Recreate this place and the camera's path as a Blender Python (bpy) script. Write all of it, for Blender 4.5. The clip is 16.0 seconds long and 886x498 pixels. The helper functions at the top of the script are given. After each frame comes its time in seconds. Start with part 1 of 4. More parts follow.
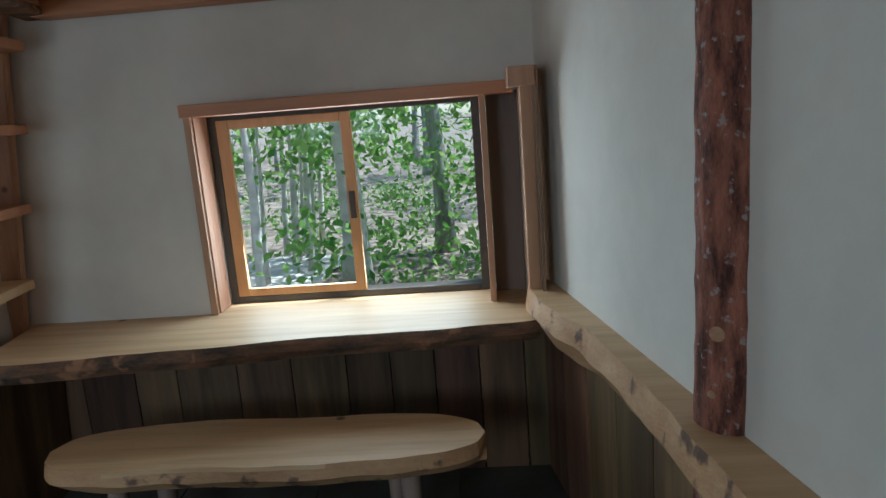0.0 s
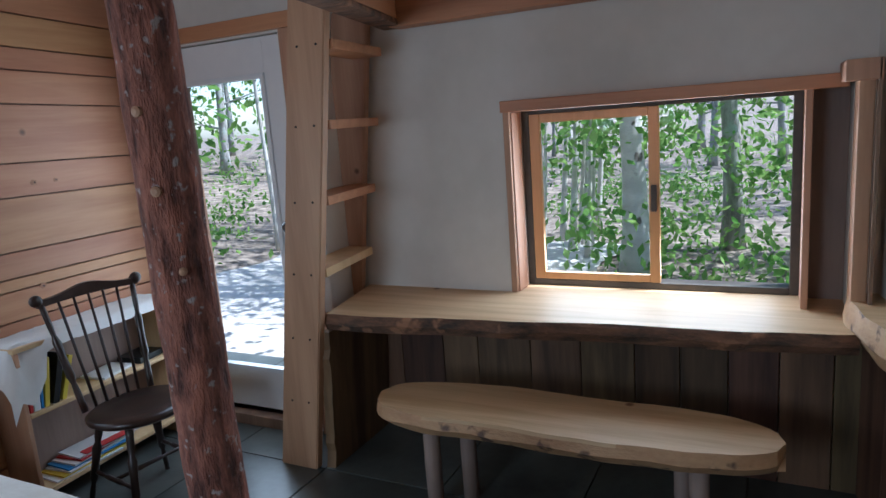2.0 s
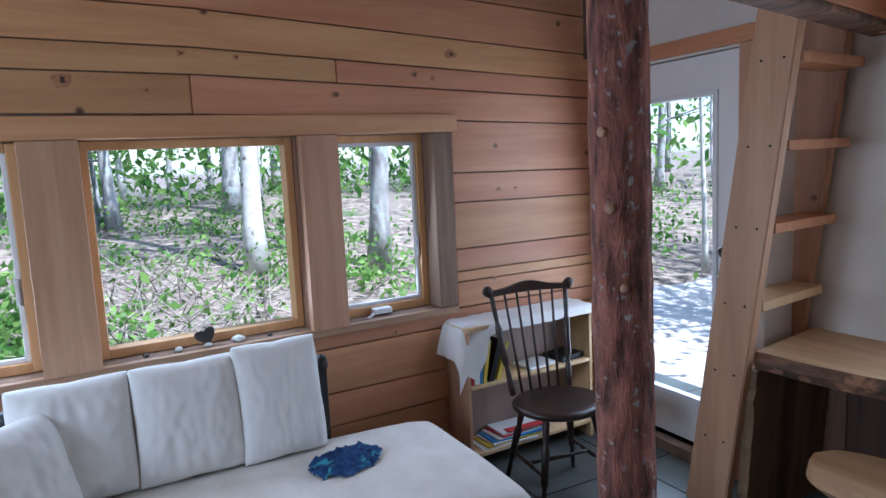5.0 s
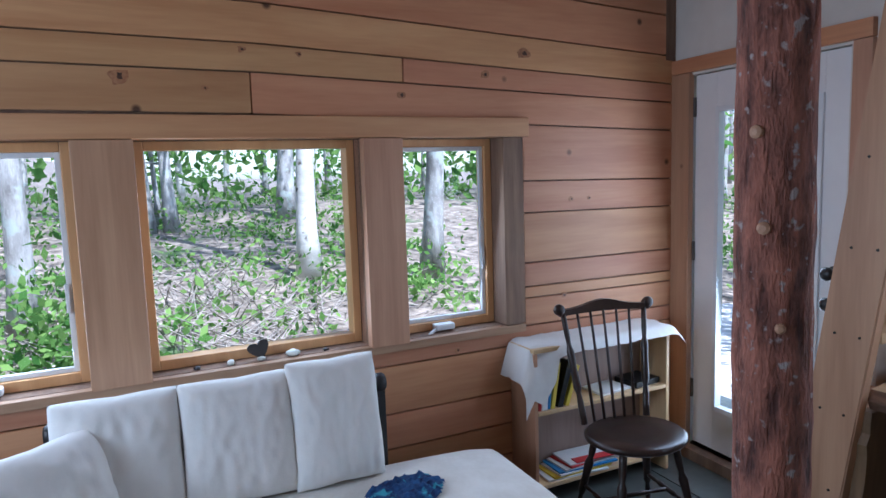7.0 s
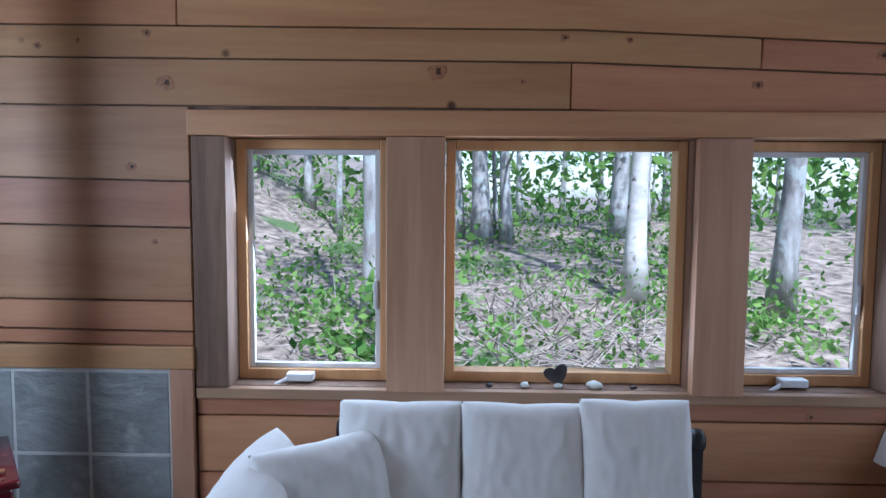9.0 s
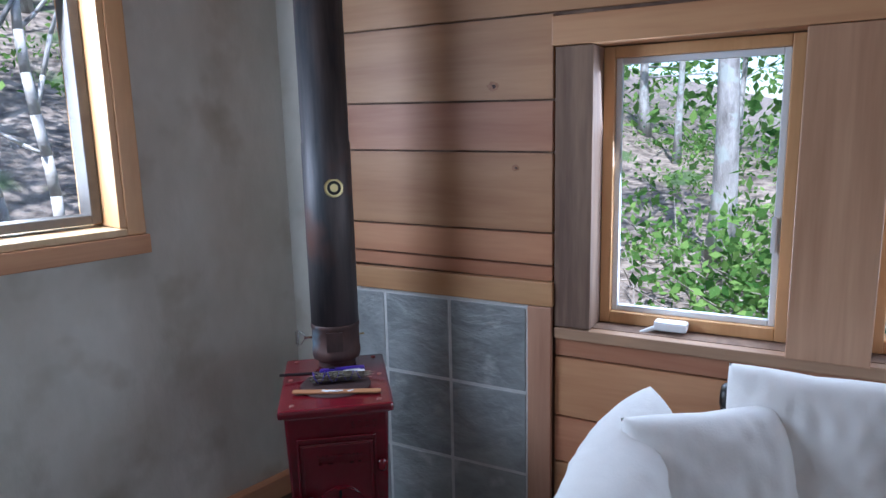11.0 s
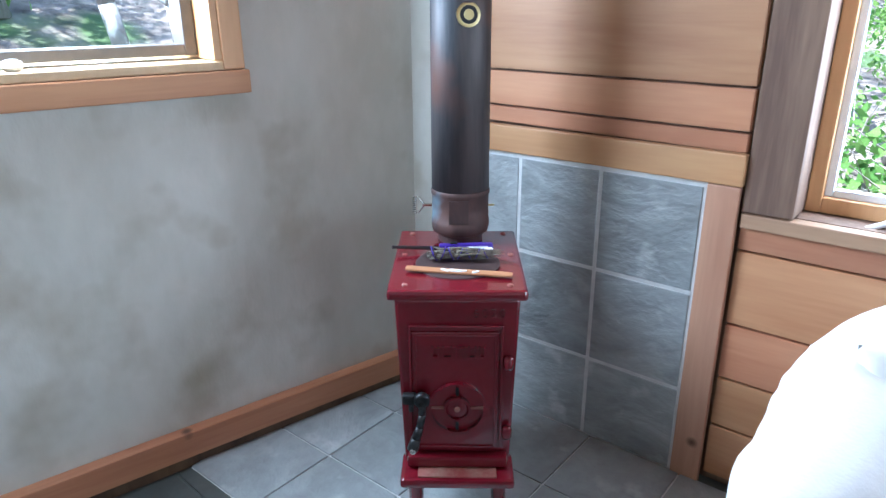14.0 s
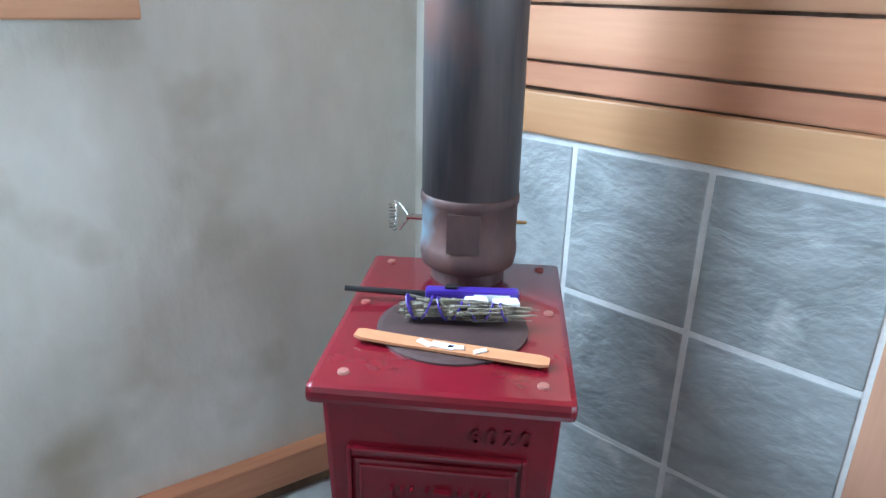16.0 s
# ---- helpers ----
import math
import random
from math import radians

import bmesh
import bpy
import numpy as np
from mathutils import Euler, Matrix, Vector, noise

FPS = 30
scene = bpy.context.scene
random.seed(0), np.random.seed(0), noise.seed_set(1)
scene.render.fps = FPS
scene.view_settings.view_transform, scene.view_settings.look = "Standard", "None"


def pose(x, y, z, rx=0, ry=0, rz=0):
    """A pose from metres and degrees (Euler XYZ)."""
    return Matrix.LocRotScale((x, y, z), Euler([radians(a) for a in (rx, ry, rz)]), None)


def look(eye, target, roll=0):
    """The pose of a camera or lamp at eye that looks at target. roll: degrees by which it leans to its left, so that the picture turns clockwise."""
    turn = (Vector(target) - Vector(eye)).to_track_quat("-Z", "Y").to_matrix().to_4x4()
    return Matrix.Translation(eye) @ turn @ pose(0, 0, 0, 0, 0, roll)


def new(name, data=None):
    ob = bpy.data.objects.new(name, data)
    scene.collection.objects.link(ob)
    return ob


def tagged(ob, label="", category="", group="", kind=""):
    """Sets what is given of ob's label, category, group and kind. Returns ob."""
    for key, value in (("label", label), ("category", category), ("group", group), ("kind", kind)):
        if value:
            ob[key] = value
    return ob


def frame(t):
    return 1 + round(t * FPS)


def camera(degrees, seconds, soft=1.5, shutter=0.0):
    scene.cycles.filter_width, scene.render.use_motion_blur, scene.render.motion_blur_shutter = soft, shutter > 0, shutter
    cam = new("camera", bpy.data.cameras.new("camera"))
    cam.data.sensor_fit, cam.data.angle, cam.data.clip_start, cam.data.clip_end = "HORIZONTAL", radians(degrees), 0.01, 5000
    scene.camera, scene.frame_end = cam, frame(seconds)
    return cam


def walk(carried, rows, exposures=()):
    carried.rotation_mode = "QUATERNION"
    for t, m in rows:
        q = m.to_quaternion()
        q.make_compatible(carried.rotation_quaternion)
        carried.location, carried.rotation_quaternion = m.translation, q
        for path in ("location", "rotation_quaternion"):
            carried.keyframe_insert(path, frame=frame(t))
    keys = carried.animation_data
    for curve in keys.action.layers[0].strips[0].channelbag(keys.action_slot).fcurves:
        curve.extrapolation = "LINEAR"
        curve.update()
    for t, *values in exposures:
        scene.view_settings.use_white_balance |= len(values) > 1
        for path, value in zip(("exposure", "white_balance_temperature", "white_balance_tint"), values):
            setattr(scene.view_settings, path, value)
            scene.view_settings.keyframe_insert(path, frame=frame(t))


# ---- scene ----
cam = camera(67.0, 16.0)
PATH = [
    (0, (1.784, 1.955, 1.526), (1.644, 3.91, 1.13), -4.4),
    (0.5, (1.808, 1.916, 1.518), (1.369, 3.832, 1.15), -5.0),
    (1, (1.771, 1.883, 1.537), (1.171, 3.758, 1.188), -4.4),
    (1.5, (1.709, 1.825, 1.571), (0.98, 3.65, 1.201), -4.7),
    (2, (1.69, 1.786, 1.576), (0.798, 3.535, 1.197), -4.3),
    (2.5, (1.668, 1.752, 1.58), (0.591, 3.4, 1.224), -5.2),
    (3, (1.662, 1.743, 1.585), (0.419, 3.276, 1.261), -4.6),
    (3.5, (1.65, 1.743, 1.589), (0.228, 3.119, 1.3), -4.3),
    (4, (1.647, 1.744, 1.588), (0.069, 2.944, 1.319), -4.6),
    (4.5, (1.65, 1.752, 1.587), (-0.038, 2.791, 1.321), -4.1),
    (5, (1.649, 1.774, 1.588), (-0.107, 2.696, 1.33), -2.7),
    (5.2, (1.643, 1.789, 1.592), (-0.129, 2.679, 1.333), -2.4),
    (7.3, (1.363, 1.803, 1.582), (-0.475, 2.576, 1.360), -1.6),
    (7.5, (1.330, 1.808, 1.575), (-0.507, 2.551, 1.363), -1.4),
    (8, (1.175, 1.83, 1.523), (-0.736, 2.397, 1.358), -1.4),
    (8.5, (1.104, 1.924, 1.539), (-0.883, 2.088, 1.388), -0.9),
    (9, (1.056, 1.936, 1.534), (-0.932, 1.784, 1.374), 0.4),
    (9.5, (0.989, 1.896, 1.507), (-0.955, 1.464, 1.316), -0.5),
    (10, (0.888, 1.824, 1.473), (-0.983, 1.153, 1.25), -1.2),
    (10.2, (0.862, 1.787, 1.454), (-0.977, 1.033, 1.231), -1.1),
    (12.3, (0.718, 1.655, 1.590), (-0.690, 0.366, 1.004), -3.7),
    (12.5, (0.724, 1.640, 1.567), (-0.692, 0.366, 0.943), -3.0),
    (13, (0.776, 1.547, 1.466), (-0.707, 0.362, 0.836), -0.5),
    (13.5, (0.662, 1.482, 1.399), (-0.795, 0.292, 0.721), 0.4),
    (14, (0.491, 1.415, 1.348), (-0.894, 0.148, 0.657), -0.4),
    (14.5, (0.353, 1.296, 1.299), (-0.965, -0.027, 0.584), -1.2),
    (15, (0.178, 1.141, 1.266), (-1.145, -0.16, 0.52), -1.5),
    (15.5, (0.034, 1.034, 1.204), (-1.3, -0.259, 0.465), -0.3),
    (16, (-0.11, 0.977, 1.167), (-1.395, -0.38, 0.456), 1.3),
]
EXPOSURES = [(0, 0.7, 5250, 2), (1.5, 0.85, 5150, 9), (3.5, 1.05, 5100, 14), (5, 1.2, 5000, 15), (7.5, 1.2, 4900, 15), (8.5, 1.0, 4850, 15), (9.3, 0.8, 4950, 16), (10.2, 0.75, 5050, 18), (12.4, 1.8, 5000, 14), (14.5, 2.3, 4900, 10), (16, 2.6, 4900, 7)]
walk(cam, [(t, look(eye, target, roll)) for t, eye, target, roll in PATH], EXPOSURES)

# ---- light ----
world = bpy.data.worlds.new("sky")
scene.world = world
world.use_nodes = True
wn = world.node_tree
sky = wn.nodes.new("ShaderNodeTexSky")
sky.sky_type = 'NISHITA'
sky.sun_disc = False
sky.sun_elevation, sky.sun_rotation = radians(58), radians(70)
wn.nodes["Background"].inputs[1].default_value = 0.15
wn.links.new(sky.outputs[0], wn.nodes["Background"].inputs[0])
sun_data = bpy.data.lights.new("sun", "SUN")
sun_data.energy, sun_data.angle, sun_data.color = 5.0, radians(0.5), (1, 0.95, 0.87)
sun = new("sun", sun_data)
sun.matrix_world = look((20, 8, 34), (0, 0, 0))


def window_lamp(eye, target, w, h, watts):
    d = bpy.data.lights.new("window_daylight", "AREA")
    d.shape, d.size, d.size_y, d.energy, d.color = 'RECTANGLE', w, h, watts, (0.93, 1.0, 0.98)
    o = new("window_daylight", d)
    o.matrix_world = look(eye, target)
    return o


for y, w, watts in ((1.24, 0.5, 3.4), (2.2, 0.75, 2.4), (3.1, 0.38, 0.9)):
    x = -1.2 - 0.0537 * (y - 0.13) - 0.1
    window_lamp((x, y, 1.29), (x + 2, y - 0.2, 0.9), w, 0.75, watts)
window_lamp((1.18, 4.8, 1.18), (1.15, 2, 0.8), 1.0, 0.75, 6.5)
window_lamp((-0.85, 4.44, 1.1), (-0.7, 2, 0.7), 0.5, 1.5, 5)
window_lamp((0.06, -0.46, 1.65), (-0.5, 2, 0.3), 1.0, 0.8, 18)

# ---- materials ----


def material(name, c1, c2, rough=0.6, metal=0.0, scale=(6, 6, 6), detail=8, bump=0.1, spots=None, vary=0.0, stripes=0.0, coat=0.0, soft_spots=0.07):
    """Two-scale noise colour with optional spots (colour, scale, threshold) and a random tone for each object."""
    m = bpy.data.materials.new(name)
    m.use_nodes = True
    nt = m.node_tree
    n, l = nt.nodes, nt.links
    b = n["Principled BSDF"]
    b.inputs["Roughness"].default_value, b.inputs["Metallic"].default_value = rough, metal
    b.inputs["Coat Weight"].default_value = coat
    tc, info = n.new("ShaderNodeTexCoord"), n.new("ShaderNodeObjectInfo")
    off = n.new("ShaderNodeVectorMath")
    off.operation = 'MULTIPLY_ADD'
    off.inputs[1].default_value = (37, 53, 71)
    l.new(info.outputs["Random"], off.inputs[0])
    l.new(tc.outputs["Object"], off.inputs[2])
    mp = n.new("ShaderNodeMapping")
    mp.inputs["Scale"].default_value = scale
    l.new(off.outputs[0], mp.inputs["Vector"])
    big, fine = n.new("ShaderNodeTexNoise"), n.new("ShaderNodeTexNoise")
    big.inputs["Scale"].default_value, big.inputs["Detail"].default_value = 1.0, detail
    big.inputs["Distortion"].default_value = stripes
    fine.inputs["Scale"].default_value, fine.inputs["Detail"].default_value = 7.0, 4
    l.new(mp.outputs[0], big.inputs["Vector"])
    l.new(mp.outputs[0], fine.inputs["Vector"])
    ramp = n.new("ShaderNodeValToRGB")
    ramp.color_ramp.elements[0].position, ramp.color_ramp.elements[1].position = 0.32, 0.68
    ramp.color_ramp.elements[0].color, ramp.color_ramp.elements[1].color = (*c1, 1), (*c2, 1)
    add = n.new("ShaderNodeMath")
    add.operation = 'MULTIPLY_ADD'
    add.inputs[1].default_value = 0.3
    l.new(fine.outputs[0], add.inputs[0])
    sub = n.new("ShaderNodeMath")
    sub.operation = 'SUBTRACT'
    sub.inputs[1].default_value = 0.15
    l.new(big.outputs[0], sub.inputs[0])
    l.new(sub.outputs[0], add.inputs[2])
    l.new(add.outputs[0], ramp.inputs[0])
    out = ramp.outputs[0]
    if spots:
        col, sc, th = spots
        vo = n.new("ShaderNodeTexNoise")
        vo.inputs["Scale"].default_value, vo.inputs["Detail"].default_value = sc, 3
        l.new(off.outputs[0], vo.inputs["Vector"])
        r2 = n.new("ShaderNodeValToRGB")
        r2.color_ramp.elements[0].position, r2.color_ramp.elements[1].position = th, th + soft_spots
        l.new(vo.outputs[0], r2.inputs[0])
        mx = n.new("ShaderNodeMix")
        mx.data_type = 'RGBA'
        l.new(r2.outputs[0], mx.inputs[0])
        l.new(out, mx.inputs[6])
        mx.inputs[7].default_value = (*col, 1)
        out = mx.outputs[2]
    if vary:
        hs = n.new("ShaderNodeHueSaturation")
        mr = n.new("ShaderNodeMapRange")
        mr.inputs[3].default_value, mr.inputs[4].default_value = 1 - vary, 1 + vary
        l.new(info.outputs["Random"], mr.inputs[0])
        l.new(mr.outputs[0], hs.inputs["Value"])
        other, hue = n.new("ShaderNodeMath"), n.new("ShaderNodeMapRange")
        mul = n.new("ShaderNodeMath")
        mul.operation, mul.inputs[1].default_value, other.operation = 'MULTIPLY', 7.0, 'FRACT'
        hue.inputs[3].default_value, hue.inputs[4].default_value = 0.5 - vary * 0.06, 0.5 + vary * 0.09
        l.new(info.outputs["Random"], mul.inputs[0])
        l.new(mul.outputs[0], other.inputs[0])
        l.new(other.outputs[0], hue.inputs[0])
        l.new(hue.outputs[0], hs.inputs["Hue"])
        l.new(out, hs.inputs["Color"])
        out = hs.outputs[0]
    l.new(out, b.inputs["Base Color"])
    if bump:
        bp = n.new("ShaderNodeBump")
        bp.inputs["Strength"].default_value, bp.inputs["Distance"].default_value = bump, 0.02
        l.new(add.outputs[0], bp.inputs["Height"])
        l.new(bp.outputs[0], b.inputs["Normal"])
    return m


def knotty(name, c1, c2, scale, vary=0.12, rough=0.5, knot=(0.09, 0.04, 0.02)):
    """Boards with grain along the stretched axis and dark round knots."""
    m = material(name, c1, c2, rough, scale=scale, bump=0.05, vary=vary, stripes=0.6)
    nt = m.node_tree
    n, l = nt.nodes, nt.links
    b = n["Principled BSDF"]
    src = b.inputs["Base Color"].links[0].from_socket
    tc, info = n.new("ShaderNodeTexCoord"), n.new("ShaderNodeObjectInfo")
    off = n.new("ShaderNodeVectorMath")
    off.operation = 'MULTIPLY_ADD'
    off.inputs[1].default_value = (11, 17, 23)
    l.new(info.outputs["Random"], off.inputs[0])
    l.new(tc.outputs["Object"], off.inputs[2])
    v = n.new("ShaderNodeTexVoronoi")
    v.inputs["Scale"].default_value = 3.4
    l.new(off.outputs[0], v.inputs["Vector"])
    r = n.new("ShaderNodeValToRGB")
    r.color_ramp.elements[0].position, r.color_ramp.elements[1].position = 0.035, 0.075
    r.color_ramp.elements[0].color, r.color_ramp.elements[1].color = (1, 1, 1, 1), (0, 0, 0, 1)
    l.new(v.outputs["Distance"], r.inputs[0])
    mx = n.new("ShaderNodeMix")
    mx.data_type = 'RGBA'
    l.new(r.outputs[0], mx.inputs[0])
    l.new(src, mx.inputs[6])
    mx.inputs[7].default_value = (*knot, 1)
    l.new(mx.outputs[2], b.inputs["Base Color"])
    return m


PLASTER = material("lime_plaster", (0.60, 0.57, 0.52), (0.68, 0.65, 0.60), 0.9, scale=(2, 2, 2), bump=0.3)
EARTH = material("earthen_plaster", (0.54, 0.515, 0.44), (0.66, 0.635, 0.565), 0.85, scale=(3.0, 3.0, 1.6), bump=0.5, spots=((0.38, 0.335, 0.25), 4.2, 0.56), soft_spots=0.26)
PINE = knotty("pine_planks", (0.42, 0.19, 0.088), (0.53, 0.28, 0.138), (6, 0.9, 11), 0.17)
PINE_UP = knotty("pine_upright", (0.38, 0.20, 0.115), (0.50, 0.29, 0.175), (14, 14, 0.9), 0.08)
PINE_X = knotty("pine_beam", (0.40, 0.18, 0.085), (0.52, 0.26, 0.125), (1.0, 12, 14), 0.08)
PALE = material("pale_pine", (0.55, 0.37, 0.19), (0.66, 0.47, 0.26), 0.5, scale=(12, 12, 1.5), bump=0.04)
SLAB = knotty("slab_pine", (0.50, 0.33, 0.17), (0.66, 0.47, 0.27), (1.1, 16, 16), 0.05, 0.5, (0.16, 0.08, 0.04))
BARKY = material("bark_edge", (0.05, 0.035, 0.025), (0.22, 0.11, 0.06), 0.8, scale=(7, 18, 22), bump=0.8, spots=((0.34, 0.17, 0.09), 9, 0.60))
STRIPPED = material("stripped_edge", (0.42, 0.24, 0.12), (0.56, 0.35, 0.18), 0.6, scale=(6, 6, 14), bump=0.5, spots=((0.14, 0.08, 0.05), 11, 0.58))
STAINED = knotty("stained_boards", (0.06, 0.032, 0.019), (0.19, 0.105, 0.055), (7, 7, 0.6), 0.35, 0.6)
WEATHERED = material("weathered_jamb", (0.13, 0.075, 0.05), (0.26, 0.165, 0.105), 0.75, scale=(14, 14, 1.2), bump=0.2)
SILL = material("pine_sill", (0.30, 0.175, 0.10), (0.42, 0.265, 0.155), 0.6, scale=(10, 1, 12), bump=0.1)
GREYBOARD = material("grey_board", (0.24, 0.17, 0.14), (0.33, 0.24, 0.20), 0.7, scale=(10, 10, 1), bump=0.1)
BARK = material("red_pine_bark", (0.075, 0.027, 0.02), (0.42, 0.16, 0.105), 0.85, scale=(40, 40, 11), bump=1.0, spots=((0.40, 0.33, 0.31), 48, 0.62))
KNOTBROWN = material("brown_knot", (0.27, 0.115, 0.05), (0.42, 0.21, 0.10), 0.5, scale=(90, 90, 90))
KNOTDARK = material("dark_knot", (0.035, 0.016, 0.01), (0.10, 0.045, 0.025), 0.6, scale=(90, 90, 90))
KNOTWOOD = material("cut_knot", (0.36, 0.18, 0.10), (0.50, 0.30, 0.18), 0.6, scale=(60, 60, 60))
EBONY = material("dark_stained_wood", (0.018, 0.011, 0.009), (0.04, 0.022, 0.017), 0.28, scale=(10, 10, 3), bump=0.03)
BLACK = material("black_paint", (0.008, 0.008, 0.009), (0.016, 0.015, 0.015), 0.4, bump=0.02)
CLOTH = material("white_cotton", (0.70, 0.685, 0.66), (0.73, 0.715, 0.69), 0.95, scale=(24, 24, 24), bump=0.10)
LINEN = material("cream_cover", (0.70, 0.66, 0.60), (0.80, 0.77, 0.72), 0.95, scale=(7, 7, 7), bump=0.3)
BLUE = material("blue_print_cloth", (0.008, 0.02, 0.09), (0.03, 0.10, 0.26), 0.9, scale=(30, 30, 30), bump=0.3, spots=((0.08, 0.36, 0.48), 16, 0.58))
WHITE = material("white_paint", (0.74, 0.74, 0.75), (0.80, 0.80, 0.80), 0.45, scale=(3, 3, 3), bump=0.02)
VINYL = material("white_vinyl", (0.70, 0.73, 0.76), (0.76, 0.78, 0.80), 0.4, bump=0.0)
WINWOOD = material("clear_pine_sash", (0.55, 0.30, 0.12), (0.66, 0.38, 0.17), 0.4, scale=(12, 12, 1.5), bump=0.03)
DARKFRAME = material("bronze_frame", (0.06, 0.05, 0.045), (0.10, 0.085, 0.07), 0.5, bump=0.02)
SLATE = material("grey_slate", (0.25, 0.265, 0.26), (0.38, 0.40, 0.395), 0.5, scale=(4, 4, 7), detail=12, bump=1.0, vary=0.15, stripes=1.2, spots=((0.44, 0.45, 0.44), 9, 0.60), soft_spots=0.12)
GROUT = material("pale_grout", (0.58, 0.58, 0.56), (0.70, 0.70, 0.68), 0.9, scale=(20, 20, 20), bump=0.2)
FLOORING = material("dark_slate_floor", (0.055, 0.06, 0.056), (0.10, 0.11, 0.10), 0.32, scale=(4, 4, 4), bump=0.08, vary=0.12)
ENAMEL = material("red_enamel", (0.105, 0.004, 0.010), (0.15, 0.006, 0.014), 0.22, scale=(5, 5, 5), bump=0.03, coat=0.5)
RUSTRED = material("worn_red_enamel", (0.20, 0.03, 0.025), (0.27, 0.14, 0.10), 0.6, scale=(18, 18, 18), bump=0.15)
IRON = material("stovepipe_steel", (0.022, 0.025, 0.03), (0.10, 0.085, 0.082), 0.55, 0.25, scale=(13, 13, 1.3), detail=10, bump=0.12, spots=((0.12, 0.06, 0.045), 5, 0.56), soft_spots=0.2)
CAST = material("black_cast_iron", (0.012, 0.012, 0.012), (0.03, 0.03, 0.03), 0.45, 0.5, bump=0.1)
PLATE = material("brown_cook_plate", (0.05, 0.03, 0.028), (0.085, 0.05, 0.045), 0.5, 0.2, scale=(9, 9, 9), bump=0.1)
RUSTY = material("rusty_collar", (0.045, 0.03, 0.028), (0.10, 0.05, 0.04), 0.65, 0.3, scale=(9, 9, 5), bump=0.2, spots=((0.13, 0.17, 0.20), 6, 0.6))
CHROME = material("bright_steel", (0.5, 0.5, 0.48), (0.65, 0.65, 0.62), 0.25, 1.0, bump=0)
BRASS = material("brass", (0.55, 0.45, 0.2), (0.65, 0.55, 0.28), 0.3, 1.0, bump=0)
PURPLE = material("purple_plastic", (0.045, 0.02, 0.22), (0.06, 0.03, 0.28), 0.3, bump=0)
SAGE = material("dried_herbs", (0.10, 0.085, 0.06), (0.30, 0.27, 0.20), 0.95, scale=(40, 40, 14), bump=0.8)
TAN = material("tan_wood_strip", (0.38, 0.17, 0.075), (0.48, 0.24, 0.11), 0.5, scale=(20, 4, 20), bump=0.05)
PAPER = material("paper", (0.66, 0.67, 0.68), (0.76, 0.76, 0.76), 0.8, bump=0)
REDP = material("red_card", (0.45, 0.03, 0.03), (0.5, 0.04, 0.04), 0.5, bump=0)
YELP = material("yellow_card", (0.6, 0.45, 0.04), (0.65, 0.5, 0.05), 0.5, bump=0)
BLUP = material("blue_card", (0.04, 0.2, 0.5), (0.05, 0.25, 0.55), 0.5, bump=0)
STONE = material("dark_stone", (0.02, 0.018, 0.018), (0.05, 0.045, 0.045), 0.5, bump=0.1)
QUARTZ = material("pale_quartz", (0.5, 0.52, 0.48), (0.62, 0.64, 0.6), 0.3, bump=0.1)
ROOFING = material("ceiling_boards", (0.36, 0.18, 0.09), (0.46, 0.25, 0.13), 0.6, scale=(1, 12, 12), bump=0.1)
TRUNK = material("grey_tree_bark", (0.17, 0.16, 0.145), (0.42, 0.41, 0.38), 0.9, scale=(9, 9, 3), bump=0.8, spots=((0.36, 0.39, 0.36), 4, 0.56))
BIRCH = material("white_tree_bark", (0.45, 0.43, 0.38), (0.62, 0.60, 0.55), 0.8, scale=(4, 4, 9), bump=0.4, spots=((0.12, 0.10, 0.08), 6, 0.64))
LITTER = material("leaf_litter", (0.055, 0.042, 0.03), (0.33, 0.27, 0.21), 0.95, scale=(5, 5, 5), detail=12, bump=1.0, spots=((0.07, 0.11, 0.035), 0.6, 0.60))
TWIG = material("grey_brush", (0.20, 0.17, 0.14), (0.36, 0.32, 0.27), 0.9, scale=(9, 9, 9), bump=0.2)


def leaf_material(name, c1, c2):
    m = bpy.data.materials.new(name)
    m.use_nodes = True
    nt = m.node_tree
    n, l = nt.nodes, nt.links
    g = n.new("ShaderNodeNewGeometry")
    r = n.new("ShaderNodeValToRGB")
    r.color_ramp.elements[0].color, r.color_ramp.elements[1].color = (*c1, 1), (*c2, 1)
    l.new(g.outputs["Random Per Island"], r.inputs[0])
    d, t, mx = n.new("ShaderNodeBsdfDiffuse"), n.new("ShaderNodeBsdfTranslucent"), n.new("ShaderNodeMixShader")
    mx.inputs[0].default_value = 0.5
    l.new(r.outputs[0], d.inputs[0])
    l.new(r.outputs[0], t.inputs[0])
    l.new(d.outputs[0], mx.inputs[1])
    l.new(t.outputs[0], mx.inputs[2])
    l.new(mx.outputs[0], n["Material Output"].inputs[0])
    return m


LEAF = leaf_material("broad_leaves", (0.065, 0.16, 0.035), (0.24, 0.38, 0.10))
# lit copy of LEAF: the brighter green stands in for sunlight
SUNNY_LEAF = leaf_material("leaves_with_painted_sun", (0.11, 0.25, 0.05), (0.34, 0.50, 0.15))
GLASS = bpy.data.materials.new("window_glass")
GLASS.use_nodes = True
gn = GLASS.node_tree
tr, gl, mixer = gn.nodes.new("ShaderNodeBsdfTransparent"), gn.nodes.new("ShaderNodeBsdfGlossy"), gn.nodes.new("ShaderNodeMixShader")
gl.inputs["Roughness"].default_value, mixer.inputs[0].default_value = 0.02, 0.006
gn.links.new(tr.outputs[0], mixer.inputs[1])
gn.links.new(gl.outputs[0], mixer.inputs[2])
